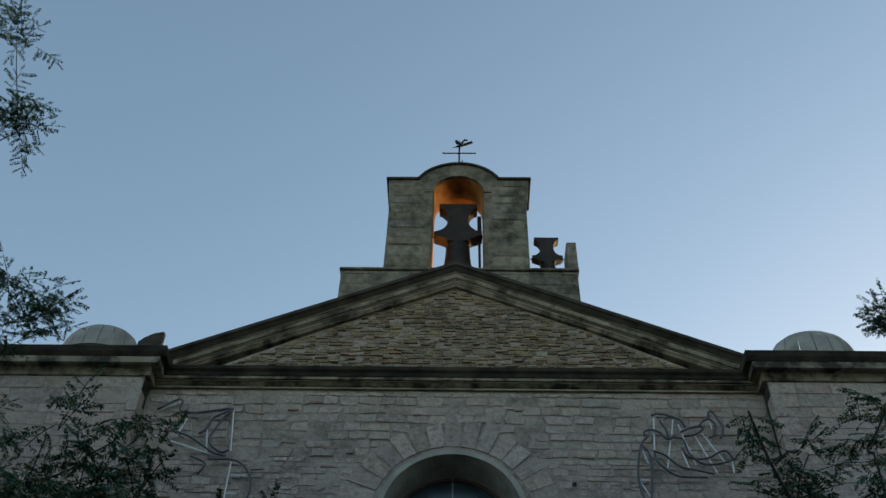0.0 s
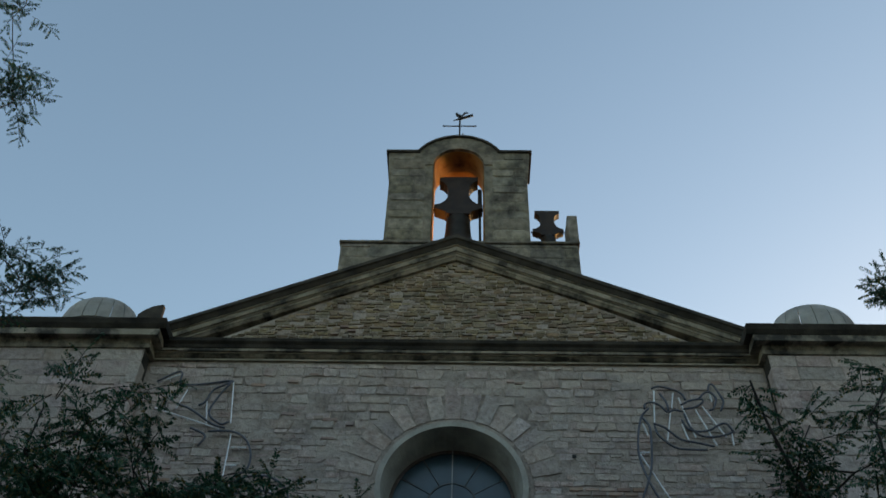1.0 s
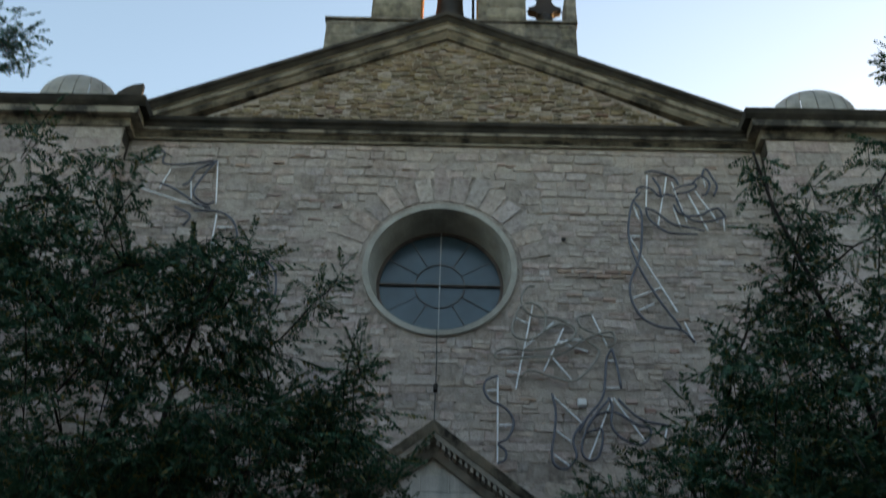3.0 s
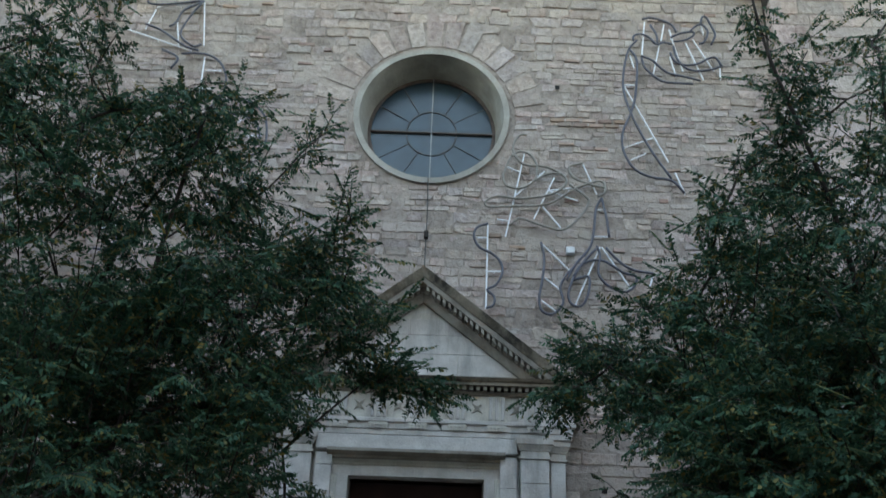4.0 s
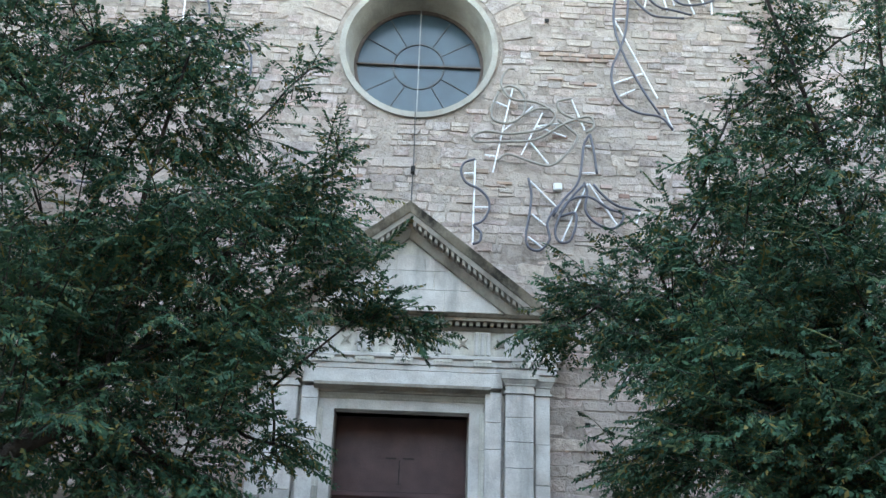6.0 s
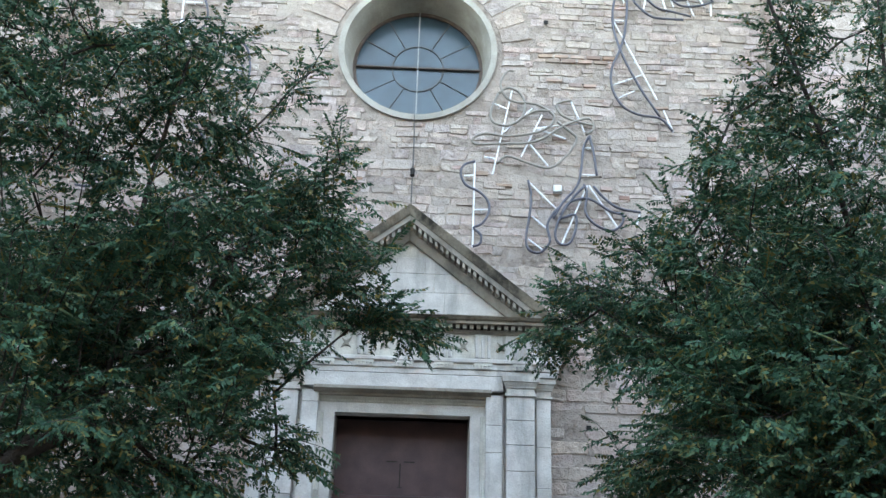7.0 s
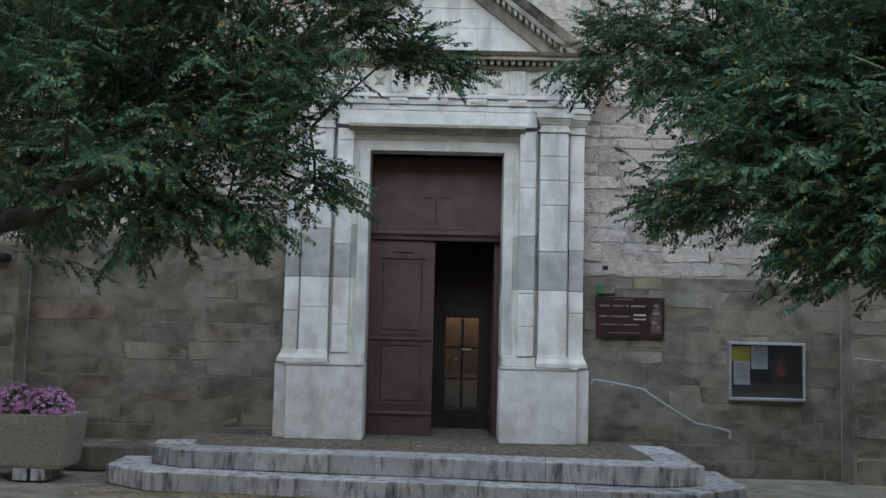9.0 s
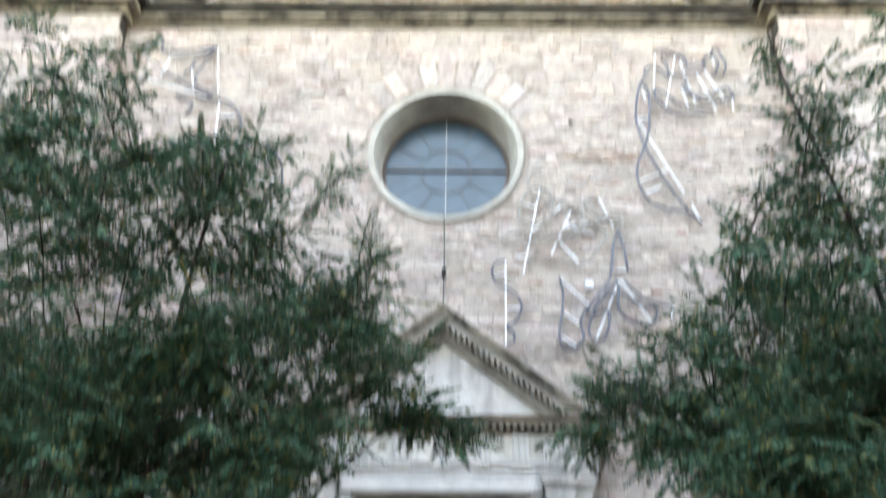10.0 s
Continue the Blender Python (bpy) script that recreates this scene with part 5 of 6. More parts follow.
light_figure("long twisted rope light figure on white rods", (2.7, 7.6),
             [[(2.71, 10.05), (2.58, 9.88), (2.49, 9.49), (2.48, 9.18), (2.56, 8.82), (2.70, 8.47), (2.86, 8.14), (3.06, 7.81)],
              [(2.60, 9.88), (2.69, 9.69), (2.64, 9.12), (2.56, 8.82), (2.44, 8.52), (2.43, 8.24), (2.55, 7.96), (2.77, 7.83), (3.06, 7.78), (3.22, 7.60)]],
             [((2.60, 9.81), (2.65, 9.59)), ((2.49, 9.30), (2.64, 9.30)), ((2.50, 9.27), (3.04, 8.08)), ((2.46, 8.28), (2.85, 8.45)), ((2.53, 8.09), (2.74, 8.20)), ((3.12, 7.92), (3.23, 7.60))])
light_figure("feathery rope light figure below the cornice", (3.3, 9.3),
             [[(2.80, 10.42), (2.91, 10.46), (3.07, 10.42), (3.23, 10.34), (3.28, 10.21)], [(2.65, 10.04), (2.67, 10.13), (2.77, 10.16), (2.89, 10.11), (2.98, 9.99), (3.09, 10.03), (3.21, 10.0)],
              [(3.2, 10.12), (3.34, 10.2), (3.51, 10.23), (3.53, 10.18), (3.4, 10.08), (3.23, 10.05)], [(2.75, 9.78), (2.9, 9.72), (2.99, 9.62), (3.12, 9.51), (3.31, 9.46), (3.57, 9.4)],
              [(2.76, 9.74), (2.79, 9.6), (2.89, 9.47), (3.02, 9.37), (3.18, 9.34), (3.46, 9.34)], [(3.17, 9.85), (3.23, 9.71), (3.37, 9.65), (3.55, 9.68), (3.68, 9.76), (3.81, 9.8), (3.89, 9.65)],
              [(3.22, 9.97), (3.27, 9.75), (3.39, 9.59), (3.55, 9.56), (3.74, 9.59), (3.9, 9.66)], [(3.49, 10.24), (3.57, 10.34), (3.67, 10.36), (3.74, 10.24), (3.67, 10.06), (3.6, 10.03)],
              [(3.64, 10.37), (3.68, 10.5), (3.74, 10.49), (3.8, 10.34), (3.84, 10.19), (3.77, 10.02)], [(2.91, 10.33), (2.99, 10.17), (3.0, 10.01)]],
             [((2.84, 10.4), (2.77, 9.79)), ((3.12, 10.36), (3.06, 10.07)), ((3.04, 10.03), (2.92, 9.51)), ((3.19, 10.28), (3.24, 10.02)), ((3.24, 10.0), (3.34, 9.56)), ((3.17, 9.8), (3.24, 9.46)),
              ((3.41, 10.06), (3.62, 9.43)), ((3.52, 10.12), (3.78, 9.58)), ((3.66, 10.4), (3.68, 10.21)), ((3.87, 9.64), (3.86, 9.44))])
light_figure("winged rope light figure on white rods behind leaves", (-3.6, 8.0),
             [[(-4.73, 10.45), (-4.46, 10.64), (-4.37, 10.60), (-4.36, 10.42), (-4.07, 10.40), (-3.58, 10.48), (-3.83, 10.30), (-3.91, 10.09), (-4.00, 10.01)],
              [(-3.56, 10.48), (-3.71, 10.23), (-3.82, 9.88), (-3.62, 9.69), (-3.49, 9.72)], [(-4.34, 10.04), (-4.10, 9.94), (-3.73, 9.68), (-3.53, 9.62)],
              [(-3.76, 9.55), (-3.43, 9.56), (-3.20, 9.43), (-3.08, 9.18), (-3.09, 8.92), (-3.26, 8.80)],
              [(-3.32, 8.55), (-3.15, 8.77), (-2.79, 8.81), (-2.51, 8.63), (-2.42, 8.33), (-2.45, 8.04), (-2.66, 7.92), (-2.92, 7.94)],
              [(-3.26, 8.49), (-2.97, 8.59), (-2.64, 8.51), (-2.51, 8.27), (-2.56, 8.09)], [(-4.04, 9.61), (-3.80, 9.48), (-3.87, 9.29)],
              [(-3.2, 7.5), (-2.95, 7.3), (-2.85, 7.0), (-2.95, 6.75), (-3.2, 6.7)], [(-4.4, 7.0), (-4.2, 6.75), (-4.25, 6.5), (-4.45, 6.5)]],
             [((-4.73, 10.45), (-4.40, 10.62)), ((-4.24, 10.36), (-3.58, 10.48)), ((-3.56, 10.48), (-3.47, 9.72)), ((-4.66, 9.98), (-3.63, 9.62)), ((-4.24, 10.32), (-4.34, 9.97)),
              ((-3.91, 10.16), (-3.83, 9.71)), ((-3.43, 9.52), (-3.42, 8.82)), ((-3.39, 9.30), (-3.17, 9.30)), ((-3.42, 9.00), (-3.26, 9.00)), ((-2.93, 8.38), (-2.61, 8.68)),
              ((-2.87, 8.26), (-2.48, 8.27)), ((-3.84, 8.30), (-3.79, 8.18)), ((-4.18, 8.65), (-4.15, 8.41)), ((-3.15, 7.2), (-2.9, 7.2)), ((-4.4, 6.8), (-4.1, 6.9))])


# ---- trees ----
def leaf_shape(pairs, length):
    """A pinnate leaf along +x, its leaflets hanging a little: points and quads."""
    v, f = [], []
    for k in range(pairs):
        u = 0.16 + 0.8 * k / (pairs - 1)
        ll = length * (0.24 - 0.1 * abs(u - 0.5))
        for s in (-1, 1):
            c = np.array((u * length, 0, -0.16 * length * u * u))
            d = np.array((0.5, s * 0.72, -0.5))
            d /= np.linalg.norm(d)
            w = np.array((0.85, -s * 0.45, 0)) * ll * 0.22
            b = len(v)
            v += [c, c + d * ll * 0.45 + w, c + d * ll, c + d * ll * 0.45 - w]
            f.append((b, b + 1, b + 2, b + 3))
    c = np.array((0.96 * length, 0, -0.15 * length))
    b = len(v)
    v += [c, c + np.array((0.08, 0.03, -0.03)) * length, c + np.array((0.19, 0, -0.07)) * length, c + np.array((0.08, -0.03, -0.03)) * length]
    f.append((b, b + 1, b + 2, b + 3))
    b = len(v)
    w = 0.006 * length
    v += [np.array((0, -w, 0)), np.array((0, w, 0)), np.array((0.96 * length, w, -0.15 * length)), np.array((0.96 * length, -w, -0.15 * length))]
    f.append((b, b + 1, b + 2, b + 3))
    return np.array(v), np.array(f)


def tapered(path, r0, r1, sides):
    n = len(path)
    return tube([tuple(p) for p in path], [r0 + (r1 - r0) * i / (n * 3) for i in range(n * 3 + 1)], sides, 3)


def grow_tree(name, base, fork, tips, label, seed, leaf_len=0.165, density=1.3, thin=0.3, boughs=()):
    """A tree: a leaning trunk up to its fork, limbs that branch towards the foliage masses in tips (x, y, z, radius), twigs with pinnate leaves."""
    rng = random.Random(seed)
    nr = np.random.RandomState(seed)
    tree = thing(name, base, label, "tree", "trees before the church")
    base, fork = Vector(base), Vector(fork)
    part("trunk", tapered([base - Vector((0, 0, 0.1)), base + (fork - base) * 0.3 + Vector((0.06, 0.03, 0)), base + (fork - base) * 0.7, fork], 0.17, 0.1, 10), M_BARK, tree, smooth=True)
    nodes = [(fork, -1)]
    for r0, r1, *pts in boughs:
        part("limb", tapered([Vector(q) for q in pts], r0, r1, 8), M_BARK, tree, smooth=True)
        nodes += [(Vector(q), -1) for q in pts[1:]]
    first = len(nodes)
    order = sorted(tips, key=lambda t: (Vector(t[:3]) - fork).length)
    for t in order:
        p = Vector(t[:3])

        def cost(i):
            q = nodes[i][0]
            flat = math.hypot(p.x - q.x, p.y - q.y)
            return (q - p).length + 0.3 * (q - fork).length + 1.2 * max(0.0, 0.6 * flat - (p.z - q.z))
        nodes.append((p, min(range(len(nodes)), key=cost)))
    kids = [0] * len(nodes)
    for i in range(len(nodes) - 1, first - 1, -1):
        kids[nodes[i][1]] += kids[i] + 1
    for i in range(first, len(nodes)):
        p, k = nodes[i]
        a = nodes[k][0]
        d = (p - a).length
        mid = (a + p) / 2 + Vector((rng.uniform(-1, 1), rng.uniform(-1, 1), rng.uniform(-1.0, 0.2))) * d * 0.07
        r0 = 0.003 + 0.003 * math.sqrt(kids[i] + 1)
        part("limb", tapered([a, mid, p], r0 * 1.15, r0 * 0.8, 7), M_BARK, tree, smooth=True)
    lv, lf = leaf_shape(7, 1.0)
    twigs_v, twigs_f = [], []
    places, axes, sizes = [], [], []
    for i in range(first, len(nodes)):
        p, k = nodes[i]
        r = order[i - first][3]
        out = (p - nodes[k][0]).normalized()
        full = 0.7 if p.z > 7 else min(1.05, max(0.26, 1.1 - thin * (p.z - 2.9)))
        n_tw = max(4, int(density * full * rng.uniform(0.6, 1.35) * (4 + 46 * r)))
        for _ in range(n_tw):
            d = Vector((rng.gauss(0, 1), rng.gauss(0, 1), rng.gauss(0.2, 0.75))).normalized()
            d = (d + out * (0.5 if r > 0.3 else 1.6)).normalized()
            d.z = max(d.z, -0.25)
            L = r * rng.uniform(0.6, 1.25) + 0.06
            s = p + Vector((rng.gauss(0, 1), rng.gauss(0, 1), rng.gauss(0, 1))) * r * 0.3
            e = s + d * L + Vector((0, 0, -0.08 * L))
            m = (s + e) / 2 + Vector((0, 0, 0.07 * L))
            line = [s, m, e]
            w = 0.0045
            for q0, q1 in ((s, m), (m, e)):
                b = len(twigs_v)
                side = (q1 - q0).cross(Vector((0, 0, 1))).normalized() * w
                up = Vector((0, 0, w))
                twigs_v += [tuple(q0 + side), tuple(q0 - side), tuple(q0 + up), tuple(q1 + side * 0.6), tuple(q1 - side * 0.6), tuple(q1 + up * 0.6)]
                twigs_f += [(b, b + 3, b + 5, b + 2), (b + 2, b + 5, b + 4, b + 1), (b, b + 1, b + 4, b + 3)]
            n_l = max(5, int(L / 0.043))
            for j in range(n_l):
                u = 0.15 + 0.85 * j / (n_l - 1)
                c = (1 - u) ** 2 * s + 2 * u * (1 - u) * m + u * u * e
                tw = (m + (e - m) * u - s - (m - s) * u).normalized()
                sd = tw.cross(Vector((0, 0, 1)))
                if sd.length < 0.1:
                    sd = Vector((1, 0, 0))
                sd.normalize()
                ld = (tw * rng.uniform(0.35, 0.9) + sd * (1 if j % 2 else -1) * rng.uniform(0.5, 1.0) + Vector((0, 0, rng.uniform(-0.8, 0.25)))).normalized()
                if j == n_l - 1:
                    ld = tw
                places.append(c)
                axes.append((ld, rng.uniform(-0.9, 0.9)))
                sizes.append(leaf_len * rng.uniform(0.65, 1.2))
    n = len(places)
    R = np.empty((n, 3, 3))
    for i, (ld, roll) in enumerate(axes):
        y = Vector((0, 0, 1)).cross(ld)
        if y.length < 0.05:
            y = Vector((0, 1, 0))
        y.normalize()
        z = ld.cross(y)
        y2 = y * math.cos(roll) + z * math.sin(roll)
        z2 = ld.cross(y2)
        R[i] = np.array((ld, y2, z2)).T
    V = np.einsum("nij,kj->nki", R, lv) * np.array(sizes)[:, None, None] + np.array(places)[:, None, :]
    V += nr.normal(0, 0.004, V.shape)
    k = len(lv)
    F = (lf[None] + (np.arange(n) * k)[:, None, None]).reshape(-1, 4)
    me = bpy.data.meshes.new("crown")
    V = V.reshape(-1, 3) - np.array(base)
    me.vertices.add(len(V))
    me.vertices.foreach_set("co", V.ravel())
    me.loops.add(F.size)
    me.loops.foreach_set("vertex_index", F.ravel().astype(np.int32))
    me.polygons.add(len(F))
    me.polygons.foreach_set("loop_start", (np.arange(len(F)) * 4).astype(np.int32))
    me.update(calc_edges=True)
    me.materials.append(M_LEAF)
    ob = new("crown", me)
    ob.parent = tree
    tagged(ob, "dense dark green pinnate leaves", kind="stuff")
    me = bpy.data.meshes.new("twigs")
    me.from_pydata([tuple(Vector(v) - base) for v in twigs_v], [], twigs_f)
    me.materials.append(M_BARK)
    ob = new("twig_work", me)
    ob.parent = tree
    tagged(ob, kind="stuff")
    return tree


def deep(tips, by):
    """The same crown further back: the larger masses again, behind themselves."""
    out = []
    for x, y, z, r in tips:
        if r >= 0.36 and z < 3.5:
            k = (y + by) / y
            out.append((x * k, y + by, 1.56 + (z - 1.56) * k, r))
    return out


def unseen_side(seed, sgn, x_of_z, z_range, count):
    """Unseen foliage masses, added on the side turned away from the church door to shade the walls."""
    rng = random.Random(seed)
    out = []
    for _ in range(count):
        z = rng.uniform(*z_range)
        x = x_of_z(z) + rng.uniform(0.0, 2.4)
        out.append((sgn * x, 6.2 + rng.uniform(-3.6, 3.2), z, 0.6))
    return out


LEFT_LOW = [(-1.96, 4.80, 2.82, 0.42), (-1.59, 5.00, 2.77, 0.42), (-1.25, 5.20, 2.90, 0.40), (-0.98, 5.50, 3.08, 0.38), (-0.84, 5.60, 2.74, 0.17), (-0.80, 5.60, 2.42, 0.15),
            (-1.00, 5.30, 2.46, 0.22), (-1.12, 5.00, 2.44, 0.30), (-1.40, 5.00, 2.34, 0.38), (-1.73, 4.80, 2.34, 0.42), (-2.10, 4.80, 2.22, 0.39), (-1.58, 5.00, 2.18, 0.28), (-1.20, 5.10, 2.20, 0.22)]
LEFT_MID = [(-2.18, 5.00, 3.74, 0.45), (-1.97, 5.60, 4.03, 0.45), (-1.42, 5.20, 4.05, 0.42), (-1.06, 5.60, 4.02, 0.36), (-0.84, 5.80, 4.0, 0.26), (-0.64, 6.00, 4.38, 0.13), (-0.62, 6.00, 3.98, 0.1),
            (-0.82, 5.60, 3.56, 0.36), (-0.62, 5.80, 3.42, 0.3), (-0.42, 5.90, 3.25, 0.22), (-0.95, 5.50, 3.75, 0.3), (-0.12, 6.00, 3.28, 0.15), (-1.12, 5.20, 3.39, 0.42), (-1.43, 4.90, 3.27, 0.42), (-1.99, 5.20, 3.32, 0.45), (-2.4, 5.4, 3.1, 0.5)]
LEFT_HIGH = [(-2.62, 5.20, 4.61, 0.45), (-2.68, 5.80, 5.2, 0.4), (-2.12, 5.40, 4.85, 0.36), (-2.0, 5.00, 4.14, 0.42), (-1.98, 5.80, 4.9, 0.34), (-1.66, 5.60, 4.62, 0.3), (-1.42, 5.70, 5.0, 0.18),
             (-0.83, 5.90, 5.02, 0.10), (-1.02, 5.80, 4.70, 0.13), (-1.29, 5.80, 4.40, 0.13), (-1.52, 5.20, 4.33, 0.25), (-1.46, 5.20, 4.70, 0.2), (-3.09, 5.40, 5.6, 0.4), (-2.73, 5.40, 5.42, 0.3), (-2.25, 5.40, 5.40, 0.2), (-2.25, 5.30, 5.02, 0.32), (-1.68, 5.40, 4.98, 0.2), (-1.90, 5.30, 4.80, 0.3), (-2.71, 5.30, 4.92, 0.38), (-2.50, 5.30, 4.50, 0.4),
             (-2.84, 5.60, 5.6, 0.3), (-2.64, 5.70, 5.9, 0.2), (-3.0, 5.20, 5.1, 0.4)]
LEFT_TOP = [(-6.3, 6.5, 13.2, 0.36), (-5.7, 6.5, 11.5, 0.34), (-5.5, 6.5, 10.9, 0.34), (-4.66, 6.5, 8.2, 0.32), (-4.36, 6.5, 7.85, 0.3), (-4.55, 6.3, 7.5, 0.34)]
fork_l, fork_r = (-3.9, 5.4, 2.0), (3.3, 5.35, 1.9)
grow_tree("tree", (-4.4, 5.4, 0.0), fork_l, LEFT_LOW + LEFT_MID + LEFT_HIGH + LEFT_TOP + deep(LEFT_LOW + LEFT_MID, 0.8)
          + unseen_side(3, -1, lambda z: 3.4 + max(0.0, z - 4.6) * 0.45, (2.4, 8.0), 66)
          + unseen_side(5, -1, lambda z: 3.6 + max(0.0, z - 4.6) * 0.45, (8.0, 11.5), 8),
          "dark green tree with feathery pinnate leaves and low spreading limbs", 71, leaf_len=0.16, density=1.15, thin=0.32,
          boughs=((0.06, 0.03, fork_l, (-2.23, 4.8, 2.06), (-1.9, 4.8, 2.24), (-1.6, 4.9, 2.42)), (0.022, 0.006, (-1.9, 4.8, 2.24), (-1.81, 5.2, 2.81), (-1.65, 5.2, 3.35), (-1.59, 5.2, 3.86), (-1.52, 5.2, 4.33), (-1.46, 5.2, 4.7))))
RIGHT_LOW = [(1.62, 5.60, 3.02, 0.36), (1.87, 5.20, 2.84, 0.42), (2.14, 4.90, 2.78, 0.45), (1.78, 5.70, 2.56, 0.25), (1.67, 5.20, 2.57, 0.39), (1.93, 4.90, 2.45, 0.43), (2.19, 4.70, 2.45, 0.43),
             (1.30, 5.80, 2.37, 0.25), (1.49, 5.30, 2.29, 0.29), (1.75, 5.00, 2.25, 0.31), (2.04, 4.70, 2.24, 0.31), (2.40, 5.00, 2.39, 0.43), (2.14, 4.80, 2.1, 0.28), (1.94, 4.90, 2.1, 0.2), (2.45, 5.00, 2.14, 0.36), (2.3, 5.60, 2.2, 0.36), (2.7, 5.6, 2.3, 0.4)]
RIGHT_MID = [(1.84, 6.00, 4.1, 0.3), (1.96, 5.60, 3.98, 0.42), (2.26, 5.30, 3.90, 0.45), (2.60, 5.20, 3.98, 0.45), (1.6, 6.20, 3.75, 0.24), (1.22, 6.40, 3.66, 0.16), (1.0, 6.40, 3.55, 0.16),
             (1.17, 6.20, 3.50, 0.26), (0.99, 6.30, 3.40, 0.24), (1.38, 6.00, 3.29, 0.36), (1.71, 5.60, 3.48, 0.4), (2.00, 5.20, 3.29, 0.45), (2.30, 5.00, 3.24, 0.45)]
RIGHT_HIGH = [(2.55, 6.00, 5.66, 0.24), (2.85, 5.80, 5.4, 0.32), (3.05, 5.60, 5.45, 0.36), (2.4, 6.00, 5.12, 0.22), (2.16, 6.20, 4.98, 0.16), (2.05, 5.80, 4.55, 0.32), (2.42, 5.60, 4.63, 0.38),
              (2.70, 5.40, 4.62, 0.42), (1.9, 6.20, 4.55, 0.2), (2.8, 6.20, 6.1, 0.16), (3.1, 5.80, 5.9, 0.24), (3.45, 6.00, 6.4, 0.3), (4.4, 7.0, 8.25, 0.24), (2.33, 5.50, 5.07, 0.24), (2.21, 5.50, 5.55, 0.22), (2.15, 5.50, 5.98, 0.18)]
grow_tree("tree", (4.2, 5.3, 0.0), fork_r, RIGHT_LOW + RIGHT_MID + RIGHT_HIGH + deep(RIGHT_LOW + RIGHT_MID, 0.8) + unseen_side(4, 1, lambda z: 3.4 + max(0.0, z - 4.6) * 0.45, (2.4, 8.0), 76),
          "dark green tree with feathery leaves and one thick leaning limb", 72, leaf_len=0.165, density=1.3, thin=0.32,
          boughs=((0.06, 0.03, fork_r, (2.75, 5.4, 2.2), (2.36, 5.4, 2.29), (2.1, 5.4, 2.44), (1.91, 5.4, 2.64), (1.75, 5.4, 2.84)),
                  (0.024, 0.006, (2.75, 5.4, 2.2), (2.64, 5.5, 3.05), (2.58, 5.5, 3.8), (2.47, 5.5, 4.49), (2.33, 5.5, 5.07), (2.21, 5.5, 5.55), (2.15, 5.5, 6.0)),
                  (0.018, 0.005, (2.75, 5.4, 2.2), (2.95, 5.6, 3.5), (2.97, 5.6, 4.6), (3.03, 5.6, 5.7))))


# ---- the stones of the walls ----
def main_blocked(z):
    out = []
    if z < 4.85:
        out.append((AXIS - 1.74, AXIS + 1.74))
    elif z < 6.2:
        w = (6.2 - z) / (6.2 - 4.83) * 1.7
        out.append((AXIS - w, AXIS + w))
    d = abs(z - WIN_Z)
    r = 1.62 if z > WIN_Z + 0.2 else 1.16
    if d < r:
        w = math.sqrt(r * r - d * d)
        out.append((AXIS - w, AXIS + w))
    return out


bk = random.Random(4)
rubble = stone_shapes(28, 0.14, 0.7)
ashlar = stone_shapes(12, 0.035, 0.4)
worn = stone_shapes(16, 0.07, 0.6)
wx0, wx1 = AXIS - HALF + 0.02, AXIS + HALF - 0.02
lay(courses(wx0, wx1, 2.3, 4.85, (0.12, 0.24), (0.16, 0.5), lambda z: main_blocked(z) + ([(wx0, AXIS - 1.7)] if z < 2.75 else []), 11, 0.2), rubble, WALL_Y, (0.0, 0.02), 0.007, M_RUBBLE, M_RUBBLE_J, wall,
    lambda x, z: x > -3.5, wobble=0.03, missing=0.06, wave=0.02)
lay(courses(wx0, wx1, 4.86, 9.7, (0.07, 0.165), (0.08, 0.34), main_blocked, 15, 0.25), rubble, WALL_Y, (0.0, 0.02), 0.006, M_RUBBLE, M_RUBBLE_J, wall,
    lambda x, z: abs(x - 1.2) < 1.3 and z < 7.2, rest_name="upper_rubble", seed=2, wobble=0.03, missing=0.13, wave=0.03)
lay(courses(wx0, wx1, 9.7, 10.88, (0.13, 0.24), (0.18, 0.42), main_blocked, 14), rubble, WALL_Y, (0.0, 0.024), 0.014, None, M_RUBBLE_J, wall, lambda x, z: False,
    rest_name="upper_stonework", wobble=0.04, missing=0.07, wave=0.03)
for nm, a, b, top in (("footing_mortar_west", wx0, AXIS - 1.7, 2.71), ("footing_mortar_east", AXIS + 1.7, wx1, 2.3)):
    tagged(part(nm, a_box(a, b, WALL_Y - 0.004, WALL_Y + 0.1, -0.1, top), M_LOWMORTAR), "dirty mortar bed of the lower wall, darkened for tree shade", "wall", kind="structure")
low_l = thing("wall_footing_west", (-3.4, WALL_Y, 0), "dirty brown ashlar blocks beside the door, darkened for tree shade", "wall", kind="structure")
lay(courses(wx0, AXIS - 1.76, 0.0, 2.7, (0.17, 0.32), (0.3, 0.85), lambda z: [], 12), worn, WALL_Y, (0.0, 0.011), 0.004, M_LOW, M_LOW_J, low_l, lambda x, z: True, wobble=0.02, missing=0.1, wave=0.015)
low_r = thing("wall_footing_east", (3.1, WALL_Y, 0), "dirty brown ashlar blocks beside the door, darkened for tree shade", "wall", kind="structure")
lay(courses(AXIS + 1.76, wx1, 0.0, 2.28, (0.15, 0.3), (0.28, 0.75), lambda z: [], 13), worn, WALL_Y, (0.0, 0.011), 0.004, M_LOW, M_LOW_J, low_r, lambda x, z: True, wobble=0.02, missing=0.1, wave=0.015)
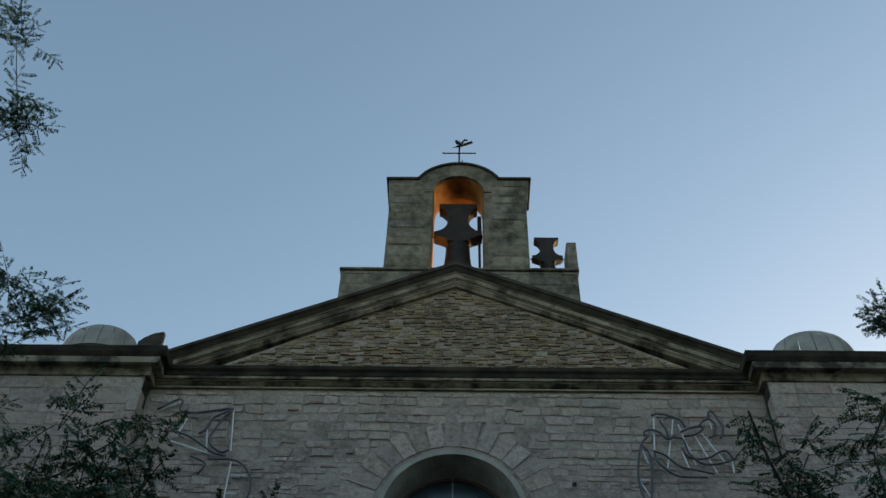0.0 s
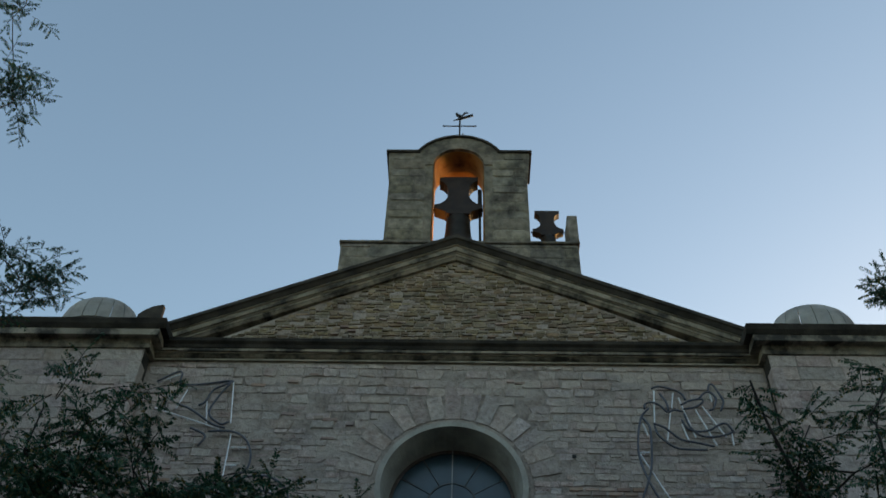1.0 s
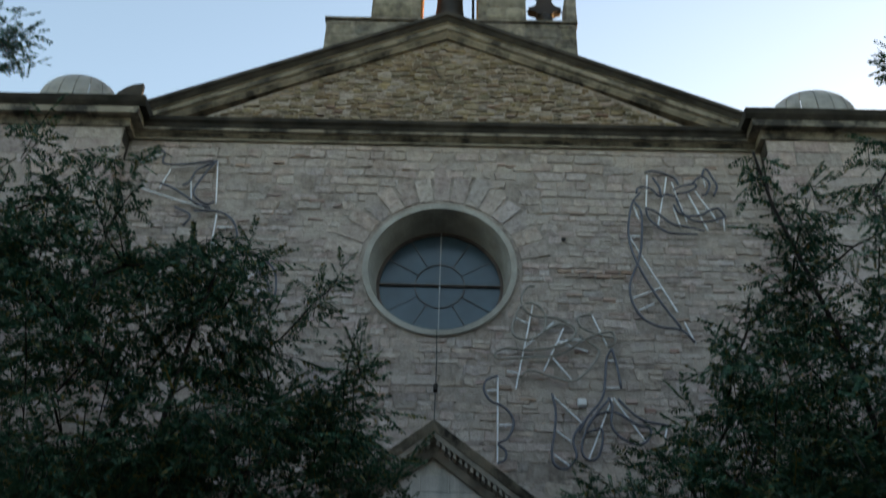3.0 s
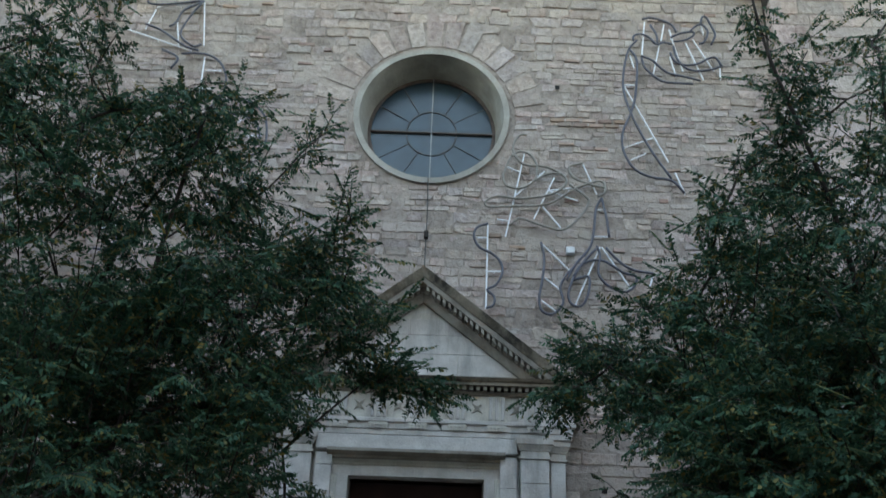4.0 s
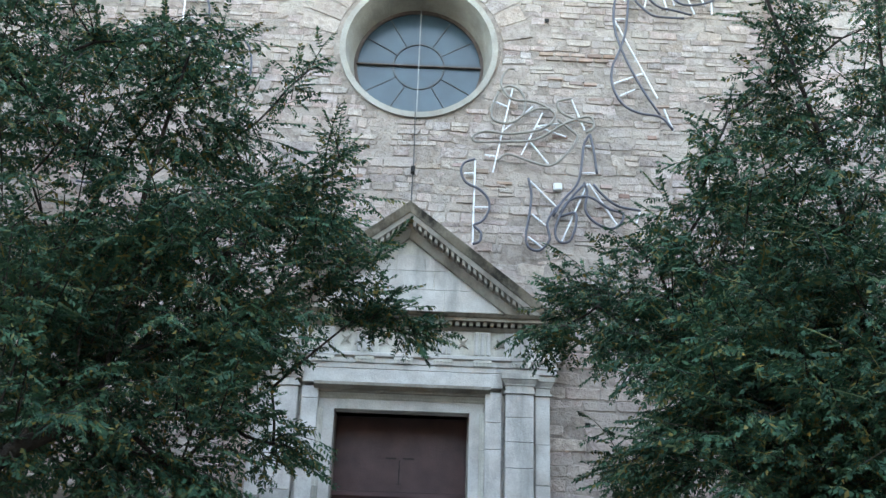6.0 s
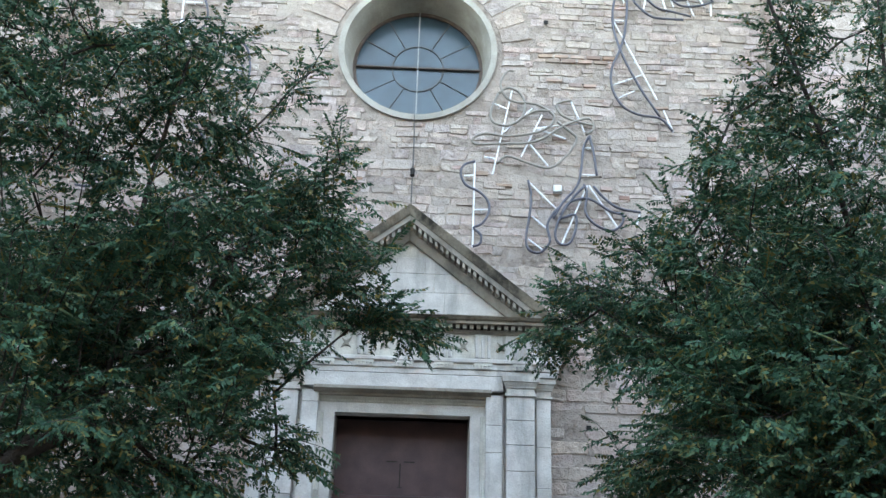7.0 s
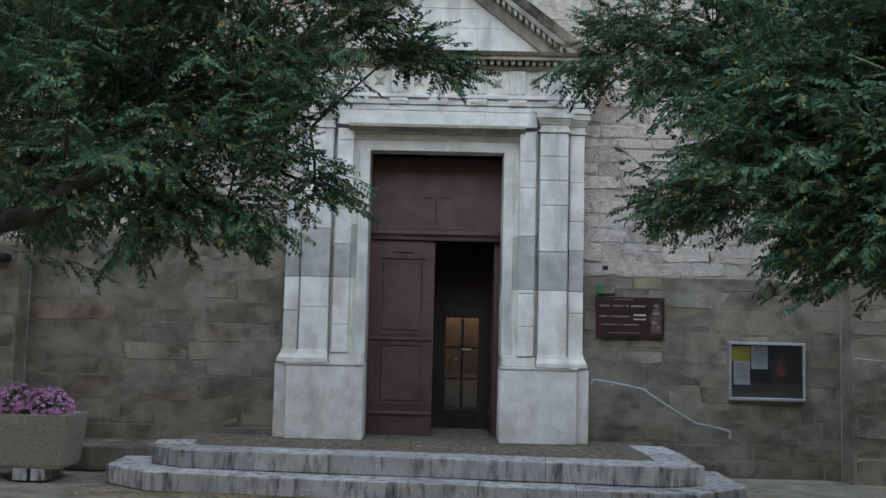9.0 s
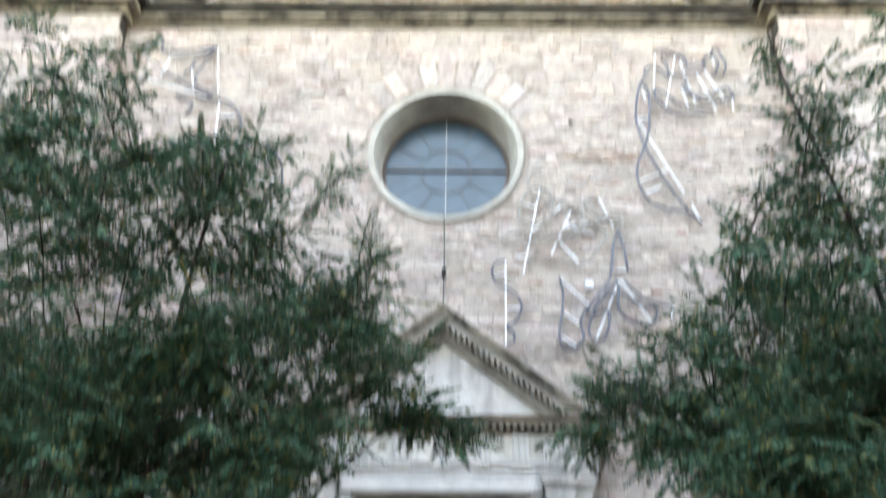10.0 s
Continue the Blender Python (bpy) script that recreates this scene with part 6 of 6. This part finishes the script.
for sgn, pv in ((-1, pav[0]), (1, pav[1])):
    a, b = sorted((AXIS + sgn * (HALF + 0.01), AXIS + sgn * 8.5))
    e0 = AXIS + sgn * HALF
    part("low_render", a_box(min(e0 - sgn * 0.006, b if sgn > 0 else a), max(e0 - sgn * 0.006, b if sgn > 0 else a), PAV_Y - 0.003, WALL_Y - 0.02, -0.1, 2.49), M_LOWMORTAR, pv)
    lay(courses(a, b, 2.5, 10.92, (0.16, 0.3), (0.3, 0.8), lambda z: [], 20 + sgn), ashlar, PAV_Y, (0.003, 0.014), 0.008, None, M_RUBBLE_J, pv, lambda x, z: False)
    lay(courses(a, b, 0.0, 2.49, (0.13, 0.29), (0.2, 0.72), lambda z: [], 22 + sgn), worn, PAV_Y, (0.002, 0.01), 0.006, None, M_LOW_J, pv, lambda x, z: False, rest_name="low_stonework")
lay(courses(AXIS - 4.4, AXIS + 4.4, 11.05, 13.3, (0.036, 0.075), (0.06, 0.2), lambda z: [(-9, AXIS - max(0.0, (13.3 - z) / 2.25 * 4.4)), (AXIS + max(0.0, (13.3 - z) / 2.25 * 4.4), 9)], 31),
    rubble, WALL_Y + 0.02, (0.0, 0.03), 0.007, M_TYMP_O, M_TYMP, tymp, lambda x, z: True, wobble=0.06, missing=0.12, wave=0.04)
lay([(AXIS + rx, rz, rw, 0.035) for rx, rz, rw in [(bk.uniform(-3, 3), bk.uniform(11.1, 12.0), bk.uniform(0.12, 0.22)) for _ in range(26)]], ashlar, WALL_Y + 0.02, (0.035, 0.05), 0.004, None, M_BRICK, tymp,
    lambda x, z: False, rest_name="gable_bricks", wobble=0.06)
# a band of red bricks in the wall
cells = [(1.55 + 0.22 * k + (0.1 if r else 0), 8.72 - 0.07 * r, 0.2, 0.06) for r in range(2) for k in range(5 - r)] + [(1.95 + 0.2 * k, 8.28, 0.19, 0.06) for k in range(2)]
lay(cells, ashlar, WALL_Y, (0.024, 0.03), 0.01, None, M_BRICK, wall, lambda x, z: False, rest_name="brick_patch")
rb = random.Random(9)
cells = [(rb.uniform(wx0 + 0.2, wx1 - 0.2), rb.uniform(6.4, 10.7), rb.uniform(0.12, 0.24), rb.uniform(0.04, 0.07)) for _ in range(70)]
cells = [c for c in cells if math.hypot(c[0] - AXIS, c[1] - WIN_Z) > 1.8]
lay(cells, ashlar, WALL_Y, (0.02, 0.028), 0.008, None, M_BRICK, wall, lambda x, z: False, rest_name="scattered_bricks", wobble=0.05)
# pale corner stones of the side bays
for sgn in (-1, 1):
    quoin = thing("corner_stones", (AXIS + sgn * (HALF + 0.06), PAV_Y, 2.5), "pale dressed corner stones of the side bay", "corner stones", kind="structure")
    z, k = 2.52, 0
    while z < 10.6:
        h = 0.26 + 0.08 * (k % 3)
        w = 0.16 if k % 2 else 0.3
        a, b = sorted((AXIS + sgn * (HALF - 0.012), AXIS + sgn * (HALF + w)))
        part("corner_stone", a_box(a, b, PAV_Y - 0.022, PAV_Y + 0.2, z, min(z + h - 0.012, 10.9), 0.01), M_RUBBLE, quoin)
        z += h
        k += 1
# small sockets in the masonry, their inner shade drawn as flat black blocks
for x, z in ((1.56, 9.25), (2.02, 3.66), (1.83, 2.4)):
    sk = thing("wall_socket", (x, WALL_Y - 0.03, z), "small square hole in the stone wall, its shade drawn as a black block", "hole")
    part("hole_shade", a_box(x - 0.03, x + 0.03, WALL_Y - 0.034, WALL_Y - 0.02, z - 0.025, z + 0.025), M_IRON, sk)
